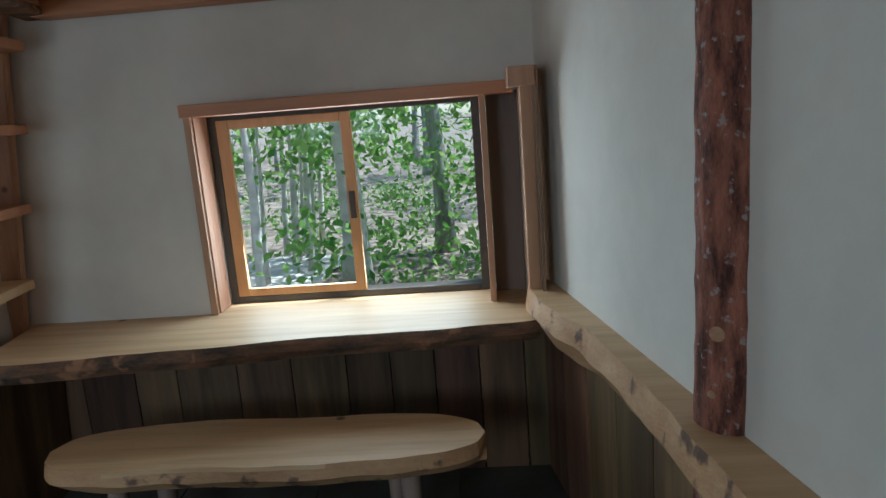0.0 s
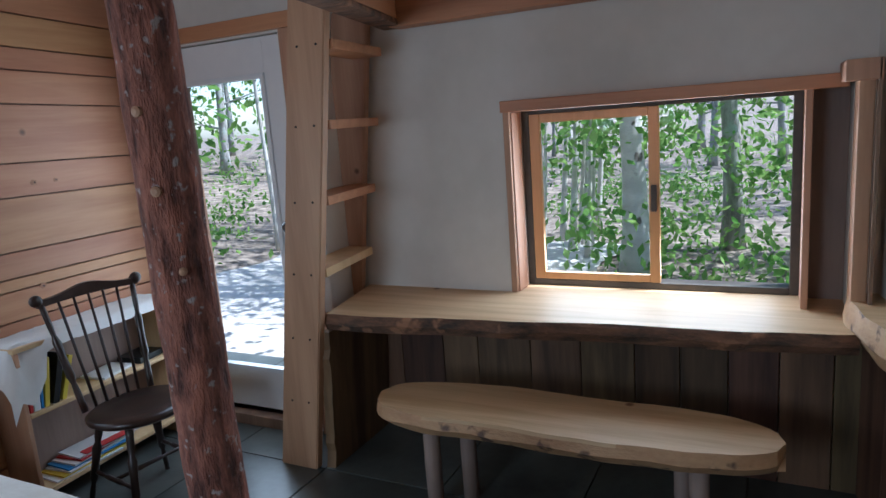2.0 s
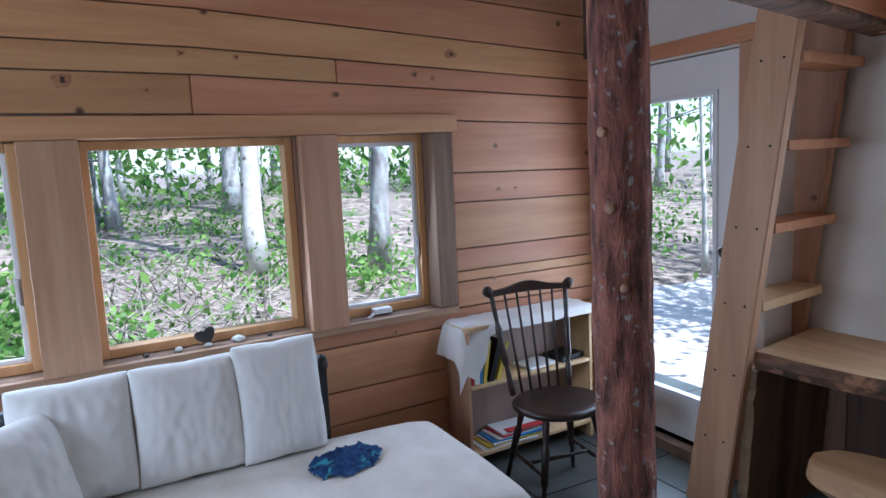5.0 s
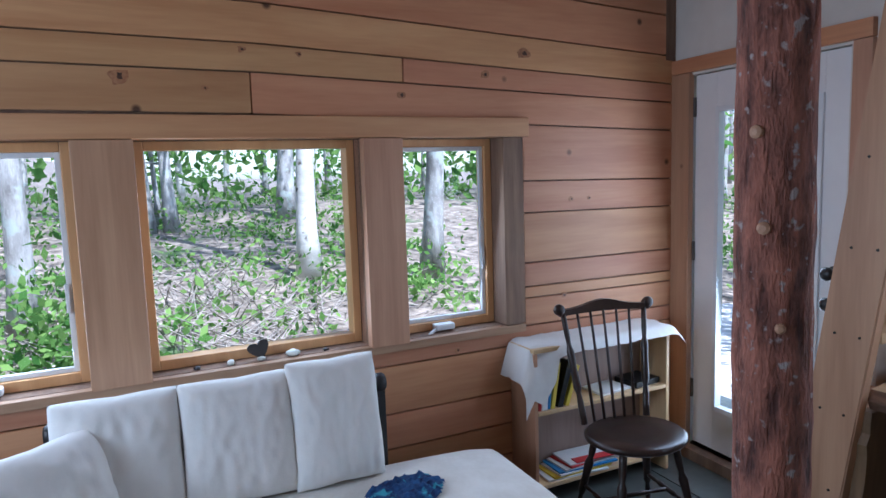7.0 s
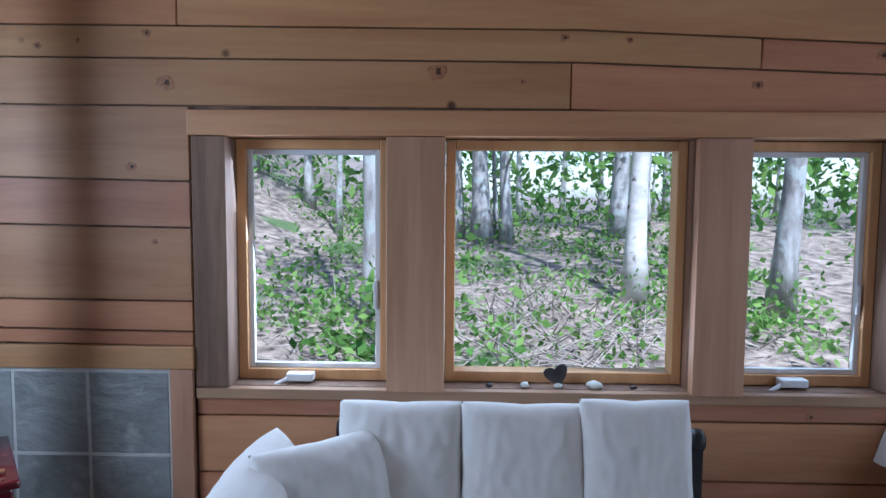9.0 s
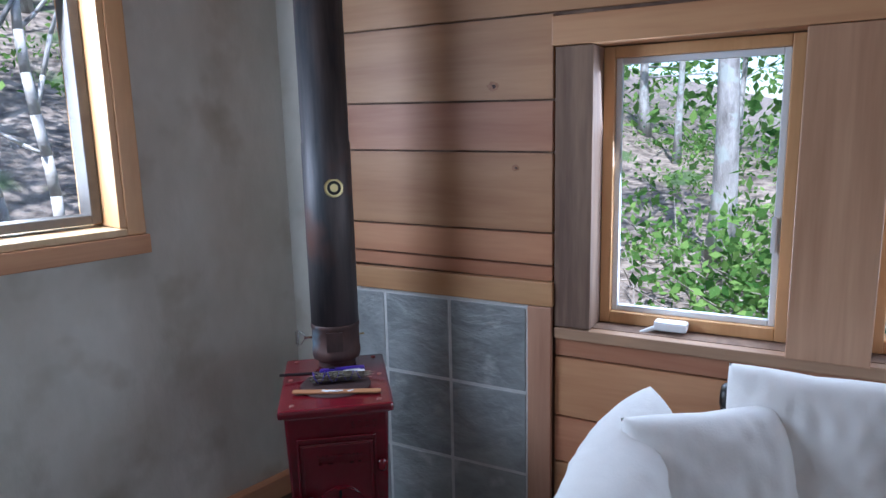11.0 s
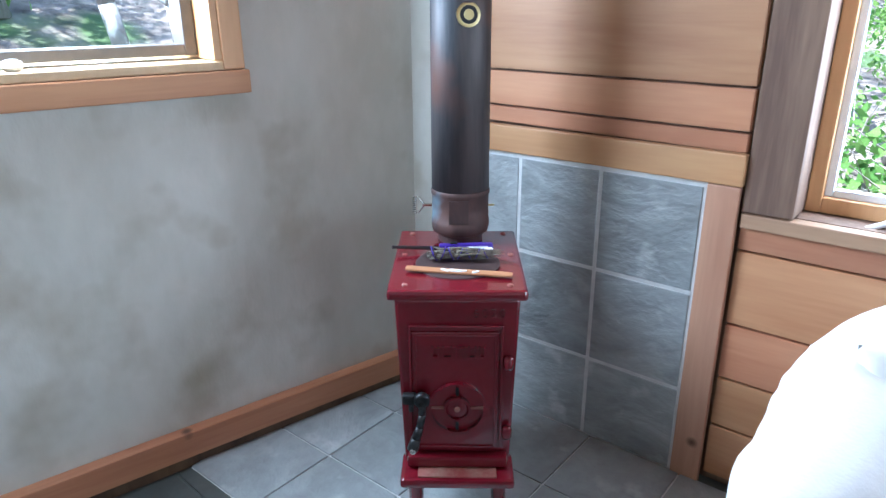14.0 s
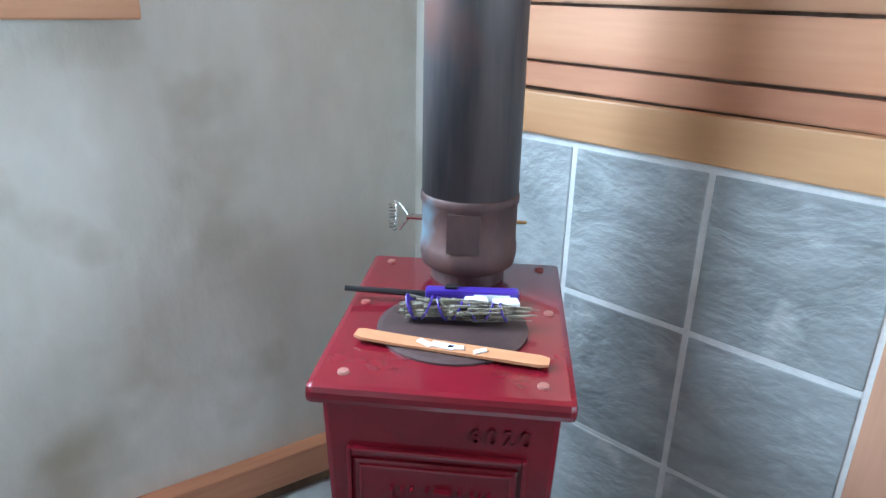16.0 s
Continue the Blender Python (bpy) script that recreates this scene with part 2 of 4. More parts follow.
gn.links.new(mixer.outputs[0], gn.nodes["Material Output"].inputs[0])

# ---- builders ----


def mesh_of(name, bm, mat, smooth=False):
    me = bpy.data.meshes.new(name)
    bmesh.ops.recalc_face_normals(bm, faces=bm.faces[:])
    bm.to_mesh(me)
    bm.free()
    me.materials.append(mat)
    if smooth:
        for p in me.polygons:
            p.use_smooth = True
    return me


def part(name, bm, mat, parent=None, label="", m=None, smooth=False):
    ob = new(name, mesh_of(name, bm, mat, smooth))
    if parent:
        ob.parent = parent
    if m is not None:
        ob.matrix_basis = m
    if label:
        ob["label"] = label
    return ob


def empty(name, m, label, category, group="", kind=""):
    ob = tagged(new(name), label, category, group, kind)
    ob.matrix_basis = m
    return ob


def cube(x0, x1, y0, y1, z0, z1, bevel=0.0, bm=None):
    bm = bm or bmesh.new()
    r = bmesh.ops.create_cube(bm, size=1)
    for v in r["verts"]:
        v.co = ((x0 + x1) / 2 + v.co.x * (x1 - x0), (y0 + y1) / 2 + v.co.y * (y1 - y0), (z0 + z1) / 2 + v.co.z * (z1 - z0))
    if bevel:
        es = list({e for v in r["verts"] for e in v.link_edges})
        bmesh.ops.bevel(bm, geom=es, offset=bevel, segments=2, affect='EDGES', profile=0.6)
    return bm


def lathe(profile, seg=24, bm=None, wobble=0.0, seed=0):
    """A turned solid from (radius, z) rows."""
    bm = bm or bmesh.new()
    rings = []
    for r, z in profile:
        ring = []
        for i in range(seg):
            a = 2 * math.pi * i / seg
            k = 1 + wobble * noise.noise(Vector((math.cos(a) * 1.5 + seed, math.sin(a) * 1.5, z * 4)))
            ring.append(bm.verts.new((r * k * math.cos(a), r * k * math.sin(a), z)))
        rings.append(ring)
    for a, b in zip(rings, rings[1:]):
        for i in range(seg):
            bm.faces.new((a[i], a[(i + 1) % seg], b[(i + 1) % seg], b[i]))
    bm.faces.new(rings[0][::-1])
    bm.faces.new(rings[-1])
    return bm


def rod(a, b, r0, r1=None, seg=8, bm=None, turned=False):
    """A tapered round bar from a to b, with turned swellings if asked."""
    bm = bm or bmesh.new()
    a, b = Vector(a), Vector(b)
    r1 = r0 if r1 is None else r1
    q = (b - a).to_track_quat('Z', 'Y')
    ks = [0, 1]
    if turned:
        ks = [0, .1, .2, .28, .34, .5, .66, .72, .8, .9, 1]
    sw = {.28: .75, .34: 1.35, .5: 1.15, .66: 1.35, .72: .75}
    rings = []
    for k in ks:
        r = (r0 + (r1 - r0) * k) * (sw.get(k, 1) if turned else 1)
        p = a.lerp(b, k)
        rings.append([bm.verts.new(p + q @ Vector((r * math.cos(2 * math.pi * i / seg), r * math.sin(2 * math.pi * i / seg), 0))) for i in range(seg)])
    for u, v in zip(rings, rings[1:]):
        for i in range(seg):
            bm.faces.new((u[i], u[(i + 1) % seg], v[(i + 1) % seg], v[i]))
    bm.faces.new(rings[0][::-1])
    bm.faces.new(rings[-1])
    return bm


def wall_grid(u0, u1, z0, z1, thick, holes):
    """Wall along local y from u0 to u1, its face at x=0 and its body behind it, with rectangular holes (u0, u1, z0, z1) through it."""
    us = sorted({u0, u1, *[h[0] for h in holes], *[h[1] for h in holes]})
    zs = sorted({z0, z1, *[h[2] for h in holes], *[h[3] for h in holes]})
    solid = {}
    for i in range(len(us) - 1):
        for j in range(len(zs) - 1):
            cu, cz = (us[i] + us[i + 1]) / 2, (zs[j] + zs[j + 1]) / 2
            solid[i, j] = not any(h[0] < cu < h[1] and h[2] < cz < h[3] for h in holes)
    bm = bmesh.new()
    cache = {}

    def V(x, i, j):
        if (x, i, j) not in cache:
            cache[x, i, j] = bm.verts.new((x, us[i], zs[j]))
        return cache[x, i, j]
    for (i, j), s in solid.items():
        if not s:
            continue
        for x in (0, -thick):
            bm.faces.new((V(x, i, j), V(x, i + 1, j), V(x, i + 1, j + 1), V(x, i, j + 1)))
        for di, dj, c in ((-1, 0, ((i, j), (i, j + 1))), (1, 0, ((i + 1, j), (i + 1, j + 1))), (0, -1, ((i, j), (i + 1, j))), (0, 1, ((i, j + 1), (i + 1, j + 1)))):
            if not solid.get((i + di, j + dj), False):
                (a, b), (c2, d) = c
                bm.faces.new((V(0, a, b), V(0, c2, d), V(-thick, c2, d), V(-thick, a, b)))
    return bm


def pillow(w, h, t, seed=0, wrinkle=0.011, n=44):
    """A stuffed cushion lying in the y-z plane, w along y, h up, t thick along x."""
    bm = bmesh.new()
    sides = []
    for s in (1, -1):
        g = []
        for i in range(n + 1):
            row = []
            for j in range(n + 1):
                u, v = 2 * i / n - 1, 2 * j / n - 1
                f = ((1 - abs(u) ** 3.4) * (1 - abs(v) ** 3.4)) ** 0.5
                pu = u * (1 - 0.07 * (1 - abs(v)) * abs(u) ** 3)
                pv = v * (1 - 0.07 * (1 - abs(u)) * abs(v) ** 3)
                d = s * (t / 2 * f + wrinkle * f * noise.noise(Vector((u * 2.2 + seed, v * 2.2, s * 3.0))) + wrinkle * .6 * f * noise.noise(Vector((u * 7 + seed, v * 4, 1))) - 0.006 * f * max(0, abs(u) - 0.45) * math.sin(v * 17 + seed + 3 * noise.noise(Vector((v * 3, u * 2, seed)))))
                q = 1 - 0.05 * u * u * v * v
                row.append(bm.verts.new((d, pu * q * w / 2, h / 2 + pv * q * h / 2)))
            g.append(row)
        for i in range(n):
            for j in range(n):
                bm.faces.new((g[i][j], g[i + 1][j], g[i + 1][j + 1], g[i][j + 1]))
        sides.append(g)
    bmesh.ops.remove_doubles(bm, verts=bm.verts[:], dist=0.002)
    return bm


def slab(outline_front, outline_back, z, thick, under=0.0, n=40, bm=None):
    """A live-edge board: front and back are functions of 0..1 giving (x, y); under pulls the front's lower rim."""
    bm = bm or bmesh.new()
    top, bot = [], []
    for i in range(n + 1):
        k = i / n
        f, b = Vector(outline_front(k)), Vector(outline_back(k))
        d = (b - f).normalized()
        rows = []
        for w, dz in ((0.0, -0.012), (0.02, 0.0), (1.0, 0.0), (1.0, -thick), (0.0, -thick)):
            p = f.lerp(b, w)
            if dz == -thick and w == 0:
                p = f + d * under
            rows.append(bm.verts.new((p.x, p.y, z + dz)))
        mid = f - d * 0.012
        rows.append(bm.verts.new((mid.x, mid.y, z - thick * (0.5 + 0.15 * noise.noise(Vector((k * 9, 0, 0)))))))
        top.append(rows)
    m = len(top[0])
    for a, b in zip(top, top[1:]):
        for j in range(m):
            bm.faces.new((a[j], a[(j + 1) % m], b[(j + 1) % m], b[j]))
    bm.faces.new(top[0])
    bm.faces.new(top[-1][::-1])
    return bm


def split_edge(ob, mat, test):
    ob.data.materials.append(mat)
    for p in ob.data.polygons:
        if test(p):
            p.material_index = 1


# ---- structure ----
WEST = pose(-1.2, 0.13, 0, 0, 0, 3.07)           # plank wall: x into the room, y along it to the north
SOUTH_R = pose(-1.19, -0.2, 0, 0, 0, -9.5)
SOUTH_W = SOUTH_R @ pose(0.055, 0, 0.015)

EAST = pose(2.02, 4.67, 0, 0, 0, 0)

# floor of dark slate squares with narrow joints
floor = tagged(part("floor", cube(-1.9, 3.3, -1.8, 5.0, -0.2, -0.006), GROUT), "dark slate tile floor with thin joints", "floor", kind="structure")
floor.data.materials[0] = FLOORING

# west wall
HOLES = [(0.80, 1.43, 0.84, 1.74), (1.63, 2.51, 0.84, 1.74), (2.69, 3.25, 0.84, 1.74)]
wall_west = tagged(part("wall_west", wall_grid(-0.6, 4.7, -0.3, 3.0, 0.22, HOLES), WEATHERED, m=WEST @ pose(-0.025, 0, 0)), "timber wall clad in pine planks", "wall", kind="structure")
# north wall beside the desk, door wall and the step between them
wall_north = tagged(part("wall_north", wall_grid(-0.45, 2.45, -0.3, 3.0, 0.3, [(0.605, 1.93, 0.74, 1.605)]), PLASTER, m=pose(0, 4.67, 0, 0, 0, -90)), "white lime-plastered wall above the desk", "wall", kind="structure")
wall_door = tagged(part("wall_door", wall_grid(-1.75, -0.30, -0.3, 3.0, 0.2, [(-1.32, -0.42, 0.06, 2.04)]), PLASTER, m=pose(0, 4.42, 0, 0, 0, -90)), "white plastered wall around the door", "wall", kind="structure")
wall_return = tagged(part("wall_return", cube(-0.45, -0.296, 4.424, 4.668, 0, 3.0), PLASTER), "short white plaster return beside the ladder", "wall", kind="structure")
wall_south = tagged(part("wall_south", wall_grid(-0.4, 4.2, -0.3, 3.0, 0.3, [(0.695, 1.915, 1.185, 2.095)]), EARTH, m=SOUTH_R), "hand-trowelled earthen plaster wall with stains", "wall", kind="structure")
wall_south.matrix_basis = pose(-1.19, -0.2, 0, 0, 0, 80.5)
for v in wall_south.data.vertices:
    v.co.y = -v.co.y
wall_east = tagged(part("wall_east", cube(0, 0.25, -6.6, 0.25, -0.3, 3.0), PLASTER, m=pose(2.0, 4.67, 0, 0, 0, 10.7)), "white lime-plastered wall behind the ledge", "wall", kind="structure")
tagged(part("wall_corner", cube(0.001, 0.045, -0.37, -0.17, 0.0, 3.0), EARTH, m=WEST), "rounded earthen plaster corner behind the stovepipe", "wall", kind="structure")
ceiling = tagged(part("ceiling", cube(-2.0, 4.2, -2.6, 5.2, 3.0, 3.15), ROOFING), "pine board ceiling", "ceiling", kind="structure")

# planks of the west wall, course by course
COURSES = [(0.03, 0.03), (0.20, 0.19), (0.355, 0.35), (0.522, 0.508), (0.735, 0.733), (0.84, 0.815), (0.985, 0.95), (1.039, 1.006), (1.149, 1.126), (1.412, 1.362), (1.576, 1.511), (1.839, 1.766),
           (2.002, 1.913), (2.113, 2.01), (2.27, 2.155), (2.47, 2.36), (2.63, 2.54), (2.82, 2.78), (3.0, 3.0)]
SPLITS = {11: 2.065, 12: 2.71, 13: 0.70, 15: 2.6}
KINK = 2.1          # the upper courses run nearly level up to here, then fall


def course_z(c, u):
    if c[0] < 1.8:
        return c[0] + (c[1] - c[0]) * (u - 0.75) / 3.51
    d = (c[1] - c[0]) * (0.12 * (u - 0.75) / (KINK - 0.75) if u < KINK else 0.12 + 0.88 * (u - KINK) / (4.26 - KINK))
    return c[0] + d


for i, (lo, hi) in enumerate(zip(COURSES, COURSES[1:])):
    spans = [(-0.36, 4.36)]
    if 5 <= i <= 10:
        spans = [(-0.36, 0.735), (3.315, 4.36)] if i > 5 else [(3.315, 4.36)]
    if i < 5:
        spans = [(0.745, 4.36)]
    if i in SPLITS and i > 10:
        spans = [(-0.36, SPLITS[i]), (SPLITS[i] + 0.003, 4.36)]
    for u0, u1 in spans:
        bm = cube(-0.025, 0.0, 0, u1 - u0, 0, 1, 0)
        if u0 < KINK < u1:
            bmesh.ops.bisect_plane(bm, geom=bm.verts[:] + bm.edges[:] + bm.faces[:], plane_co=(0, KINK - u0, 0), plane_no=(0, 1, 0))
        for v in bm.verts:
            a, b = course_z(lo, u0 + v.co.y) + 0.0035, course_z(hi, u0 + v.co.y) - 0.0035
            v.co.z = (a if v.co.z < 0.5 else b) - lo[0]
        sharp = [e for e in bm.edges if e.calc_face_angle(0) > 0.5]
        bmesh.ops.bevel(bm, geom=sharp, offset=0.003, segments=2, affect='EDGES')
        part("plank", bm, PINE, wall_west, m=pose(0.025, u0, lo[0]))


def board(name, x0, x1, y0, y1, z0, z1, mat, parent, m=None, label="", bevel=0.004):
    cx, cy, cz = (x0 + x1) / 2, (y0 + y1) / 2, (z0 + z1) / 2
    bm = cube(x0 - cx, x1 - cx, y0 - cy, y1 - cy, z0 - cz, z1 - cz, min(bevel, 0.3 * min(x1 - x0, y1 - y0, z1 - z0)))
    return part(name, bm, mat, parent, label, (m or Matrix()) @ pose(cx, cy, cz))


def thing(name, m, label, category, group="", kind=""):
    return empty(name, m, label, category, group, kind)


# dark knots and a split in the planks and posts
KNOTS = ((3.33, 2.12, 0.026), (2.70, 1.917, 0.017), (2.262, 2.067, 0.011), (0.594, 2.088, 0.014), (0.352, 2.064, 0.009), (0.207, 2.044, 0.012), (1.896, 1.926, 0.010),
         (3.118, 2.018, 0.019), (1.605, 1.96, 0.028), (0.527, 1.627, 0.015), (0.605, 1.362, 0.010), (2.936, 0.757, 0.013), (3.549, 0.95, 0.014), (0.657, 1.918, 0.026), (2.04, 2.075, 0.012), (3.60, 1.43, 0.012), (3.71, 1.43, 0.010))
for k, (u, z, r) in enumerate(KNOTS):
    part("knot", lathe([(r, -0.004), (r, 0.0008), (r * 0.85, 0.0014)], 14, wobble=0.5, seed=k * 3.1), KNOTBROWN, wall_west, m=pose(0.025, u, z, 0, 90) @ Matrix.Diagonal((1, 1.25, 1, 1)))
    part("knot_heart", lathe([(r * 0.42, -0.002), (r * 0.42, 0.0018), (r * 0.3, 0.002)], 10, wobble=0.8, seed=k * 1.7), KNOTDARK, wall_west, m=pose(0.025, u + r * 0.2, z, 0, 90))

# window surround on the plank wall
surround = thing("window_trim", WEST, "pine window surround with wide posts and dark weathered jambs", "window trim", kind="structure")
board("head_board", -0.10, 0.022, 0.735, 3.34, 1.737, 1.825, PINE, surround)
board("post", -0.10, 0.02, 1.43, 1.635, 0.832, 1.735, PINE_UP, surround)
board("post", -0.10, 0.02, 2.51, 2.69, 0.832, 1.735, PINE_UP, surround)
board("jamb", -0.20, 0.012, 0.745, 0.865, 0.842, 1.735, WEATHERED, surround, label="dark weathered jamb board")
board("jamb", -0.20, 0.012, 3.20, 3.31, 0.842, 1.735, WEATHERED, surround, label="dark weathered jamb board")
board("sill", -0.20, 0.014, 0.745, 3.31, 0.80, 0.838, SILL, surround)


def window_unit(name, m, w, h, mats, label, crank=True, inner=True):
    """A window in its opening: x into the room, y along, z up from its lower corner."""
    frame_mat, sash_mat = mats
    t = tagged(empty(name, m, label, "window", kind="structure"))
    for a in ((0, 0.035, 0.0, h), (w - 0.035, w, 0.0, h)):
        board("frame_side", -0.05, 0.03, a[0], a[1], a[2], a[3], frame_mat, t)
    board("frame_rail", -0.05, 0.03, 0.035, w - 0.035, 0, 0.04, frame_mat, t)
    board("frame_rail", -0.05, 0.03, 0.035, w - 0.035, h - 0.035, h, frame_mat, t)
    if inner:
        for y0, y1, z0, z1 in ((0.035, 0.055, 0.04, h - 0.035), (w - 0.055, w - 0.035, 0.04, h - 0.035), (0.055, w - 0.055, 0.04, 0.06), (0.055, w - 0.055, h - 0.055, h - 0.035)):
            board("screen_frame", -0.01, 0.012, y0, y1, z0, z1, sash_mat, t, label="white screen frame")
    p = part("pane", cube(-0.026, -0.022, 0.03, w - 0.03, 0.03, h - 0.03), GLASS, t)
    p.visible_shadow = False
    if crank:
        c = part("crank_handle", cube(0, 0.05, -0.05, 0.05, 0, 0.03, 0.008), VINYL, t, "white folding crank handle", pose(0.03, w * 0.42, 0.005))
        part("crank_arm", rod((0.03, -0.02, 0.02), (0.05, -0.09, -0.012), 0.009, 0.007), VINYL, c)
        board("latch", 0.012, 0.03, w - 0.06, w - 0.045, h * 0.3, h * 0.42, VINYL, t)
    return t


window_unit("window_1", WEST @ pose(-0.13, 0.866, 0.842), 0.564, 0.892, (WINWOOD, VINYL), "pine casement window with a white screen frame")
window_unit("window_2", WEST @ pose(-0.13, 1.636, 0.842), 0.872, 0.892, (WINWOOD, VINYL), "large fixed pine window looking into the woods", False, False)
window_unit("window_3", WEST @ pose(-0.13, 2.692, 0.842), 0.506, 0.892, (WINWOOD, VINYL), "narrow pine casement window with a white screen frame")

# slate panel behind the stove
panel = thing("slate_panel", WEST, "grey slate tile panel with pale grout", "tile panel", kind="structure")
board("backing", 0.0, 0.011, -0.34, 0.655, 0.0, 0.905, GROUT, panel, bevel=0)
US, ZS = [-0.20, 0.076, 0.352, 0.65], [0.0, 0.282, 0.588, 0.897]
for u0, u1 in zip(US, US[1:]):
    for z0, z1 in zip(ZS, ZS[1:]):
        board("tile", 0.004, 0.014, u0 + 0.006, u1 - 0.006, z0 + 0.006, z1 - 0.006, SLATE, panel, bevel=0.003)
board("casing", 0.0, 0.024, 0.655, 0.738, 0.0, 0.905, PINE_UP, panel)
board("casing", 0.0, 0.026, -0.33, 0.742, 0.907, 0.99, PINE, panel)

# hearth
hearth = thing("hearth", WEST, "grey slate tile hearth under the stove", "hearth", kind="structure")
board("bed", 0.02, 0.93, -0.5, 0.98, -0.006, 0.002, GROUT, hearth, bevel=0)
for i in range(3):
    for j in range(5):
        board("tile", 0.02 + i * 0.305, 0.318 + i * 0.305, -0.5 + j * 0.297, -0.209 + j * 0.297, 0.0, 0.008, SLATE, hearth, bevel=0.002)

# floor tiles
tile_mesh = mesh_of("floor_tile", cube(-0.296, 0.296, -0.296, 0.296, -0.008, 0.0, 0.002), FLOORING)
for i in range(9):
    for j in range(12):
        x, y = -1.7 + 0.6 * i, -1.6 + 0.6 * j
        o = new("floor_tile", tile_mesh)
        o.parent = floor
        o.matrix_basis = pose(x, y, 0.0)

# baseboard along the plaster wall
base = tagged(part("baseboard", cube(0.0, 4.0, 0.0, 0.042, 0.04, 0.125, 0.004), PINE_X, m=SOUTH_R), "pine baseboard along the plaster wall", "baseboard", kind="structure")
part("shoe", cube(0.0, 4.0, 0.0, 0.03, 0.0, 0.039), STAINED, base)

# trim upright in the corner beside the door, and door casing
trim = thing("door_trim", Matrix(), "pine casing around the glazed door", "door trim", kind="structure")
board("casing", -1.445, -1.305, 4.395, 4.43, 0.0, 2.05, PINE_UP, trim)
board("casing", -0.425, -0.345, 4.395, 4.43, 0.0, 2.05, PINE_UP, trim)
board("casing", -1.445, -0.345, 4.392, 4.43, 2.052, 2.125, PINE_X, trim)
board("threshold", -1.335, -0.465, 4.36, 4.62, 0.0, 0.06, WEATHERED, trim)
tagged(board("corner_trim", -1.475, -1.425, 4.35, 4.415, 2.13, 2.99, WEATHERED, None), "dark narrow upright in the corner", "trim", kind="structure")

door = thing("door_1", pose(-1.30, 4.44, 0.075), "white door with one tall glass pane, closed", "door", kind="structure")
for n_, a in (("stile", (0, 0.14, 0, 1.96)), ("stile", (0.73, 0.87, 0, 1.96)), ("rail", (0.14, 0.73, 0, 0.22)), ("rail", (0.14, 0.73, 1.79, 1.96))):
    board(n_, a[0], a[1], 0, 0.045, a[2], a[3], WHITE, door, bevel=0.002)
for a in ((0.14, 0.165, 0.22, 1.79), (0.705, 0.73, 0.22, 1.79), (0.165, 0.705, 0.22, 0.245), (0.165, 0.705, 1.765, 1.79)):
    board("glazing_bead", a[0], a[1], -0.012, 0.03, a[2], a[3], VINYL, door)
p = part("pane", cube(0.15, 0.72, 0.018, 0.022, 0.23, 1.78), GLASS, door)
p.visible_shadow = False
for z in (1.03, 0.90):
    k = part("knob", lathe([(0.03, 0), (0.03, 0.008), (0.012, 0.012), (0.012, 0.035), (0.027, 0.04), (0.03, 0.055), (0.018, 0.068)], 16), BLACK, door, "black door knob", pose(0.80, 0, z, 90), True)
for z in (0.25, 1.0, 1.75):
    part("hinge", rod((0, -0.008, z), (0, -0.008, z + 0.1), 0.008), DARKFRAME, door)

# ---- desk corner ----


def slider(name, m, w, h, label):
    """A sliding window: y along the wall, x into the room."""
    t = empty(name, m, label, "window", kind="structure")
    for y0, y1, z0, z1 in ((0, 0.035, 0, h), (w - 0.035, w, 0, h), (0.035, w - 0.035, 0, 0.03), (0.035, w - 0.035, h - 0.035, h)):
        board("frame", -0.06, 0.03, y0, y1, z0, z1, DARKFRAME, t)
    s0, s1 = 0.035, w * 0.53
    for y0, y1, z0, z1 in ((s0, s0 + 0.05, 0.03, h - 0.035), (s1 - 0.045, s1, 0.03, h - 0.035), (s0 + 0.05, s1 - 0.045, 0.03, 0.065), (s0 + 0.05, s1 - 0.045, h - 0.075, h - 0.035)):
        board("sash", 0.0, 0.028, y0, y1, z0, z1, WINWOOD, t)
    board("pull", 0.028, 0.042, s1 - 0.035, s1 - 0.01, h * 0.42, h * 0.56, DARKFRAME, t)
    for y0, y1, x in ((s1 - 0.02, w - 0.03, -0.03), (s0 + 0.03, s1 - 0.03, 0.014)):
        q = part("pane", cube(x - 0.002, x + 0.002, y0, y1, 0.03, h - 0.04), GLASS, t)
        q.visible_shadow = False
    return t


slider("window_4", pose(0.605, 4.85, 0.752, 0, 0, -90), 1.17, 0.85, "sliding window with a pine sash above the desk")
ntrim = thing("desk_window_trim", Matrix(), "pine boards around the desk window", "window trim", kind="structure")
board("head", 0.585, 1.91, 4.60, 4.85, 1.585, 1.635, PINE_X, ntrim)
board("side", 0.575, 0.605, 4.655, 4.85, 0.752, 1.598, PINE_UP, ntrim)
board("side", 1.775, 1.80, 4.62, 4.9, 0.752, 1.598, PINE_UP, ntrim)
board("lining", 0.6055, 0.612, 4.672, 4.785, 0.754, 1.583, PINE_UP, ntrim)
board("panel", 1.802, 1.93, 4.79, 4.83, 0.752, 1.598, GREYBOARD, ntrim)
board("post", 1.925, 1.972, 4.44, 4.59, 0.80, 1.61, PINE_UP, ntrim)
board("cap", 1.882, 1.988, 4.40, 4.655, 1.60, 1.67, PINE_UP, ntrim)
board("edge", 1.974, 1.986, 4.40, 4.45, 0.80, 1.67, WEATHERED, ntrim)

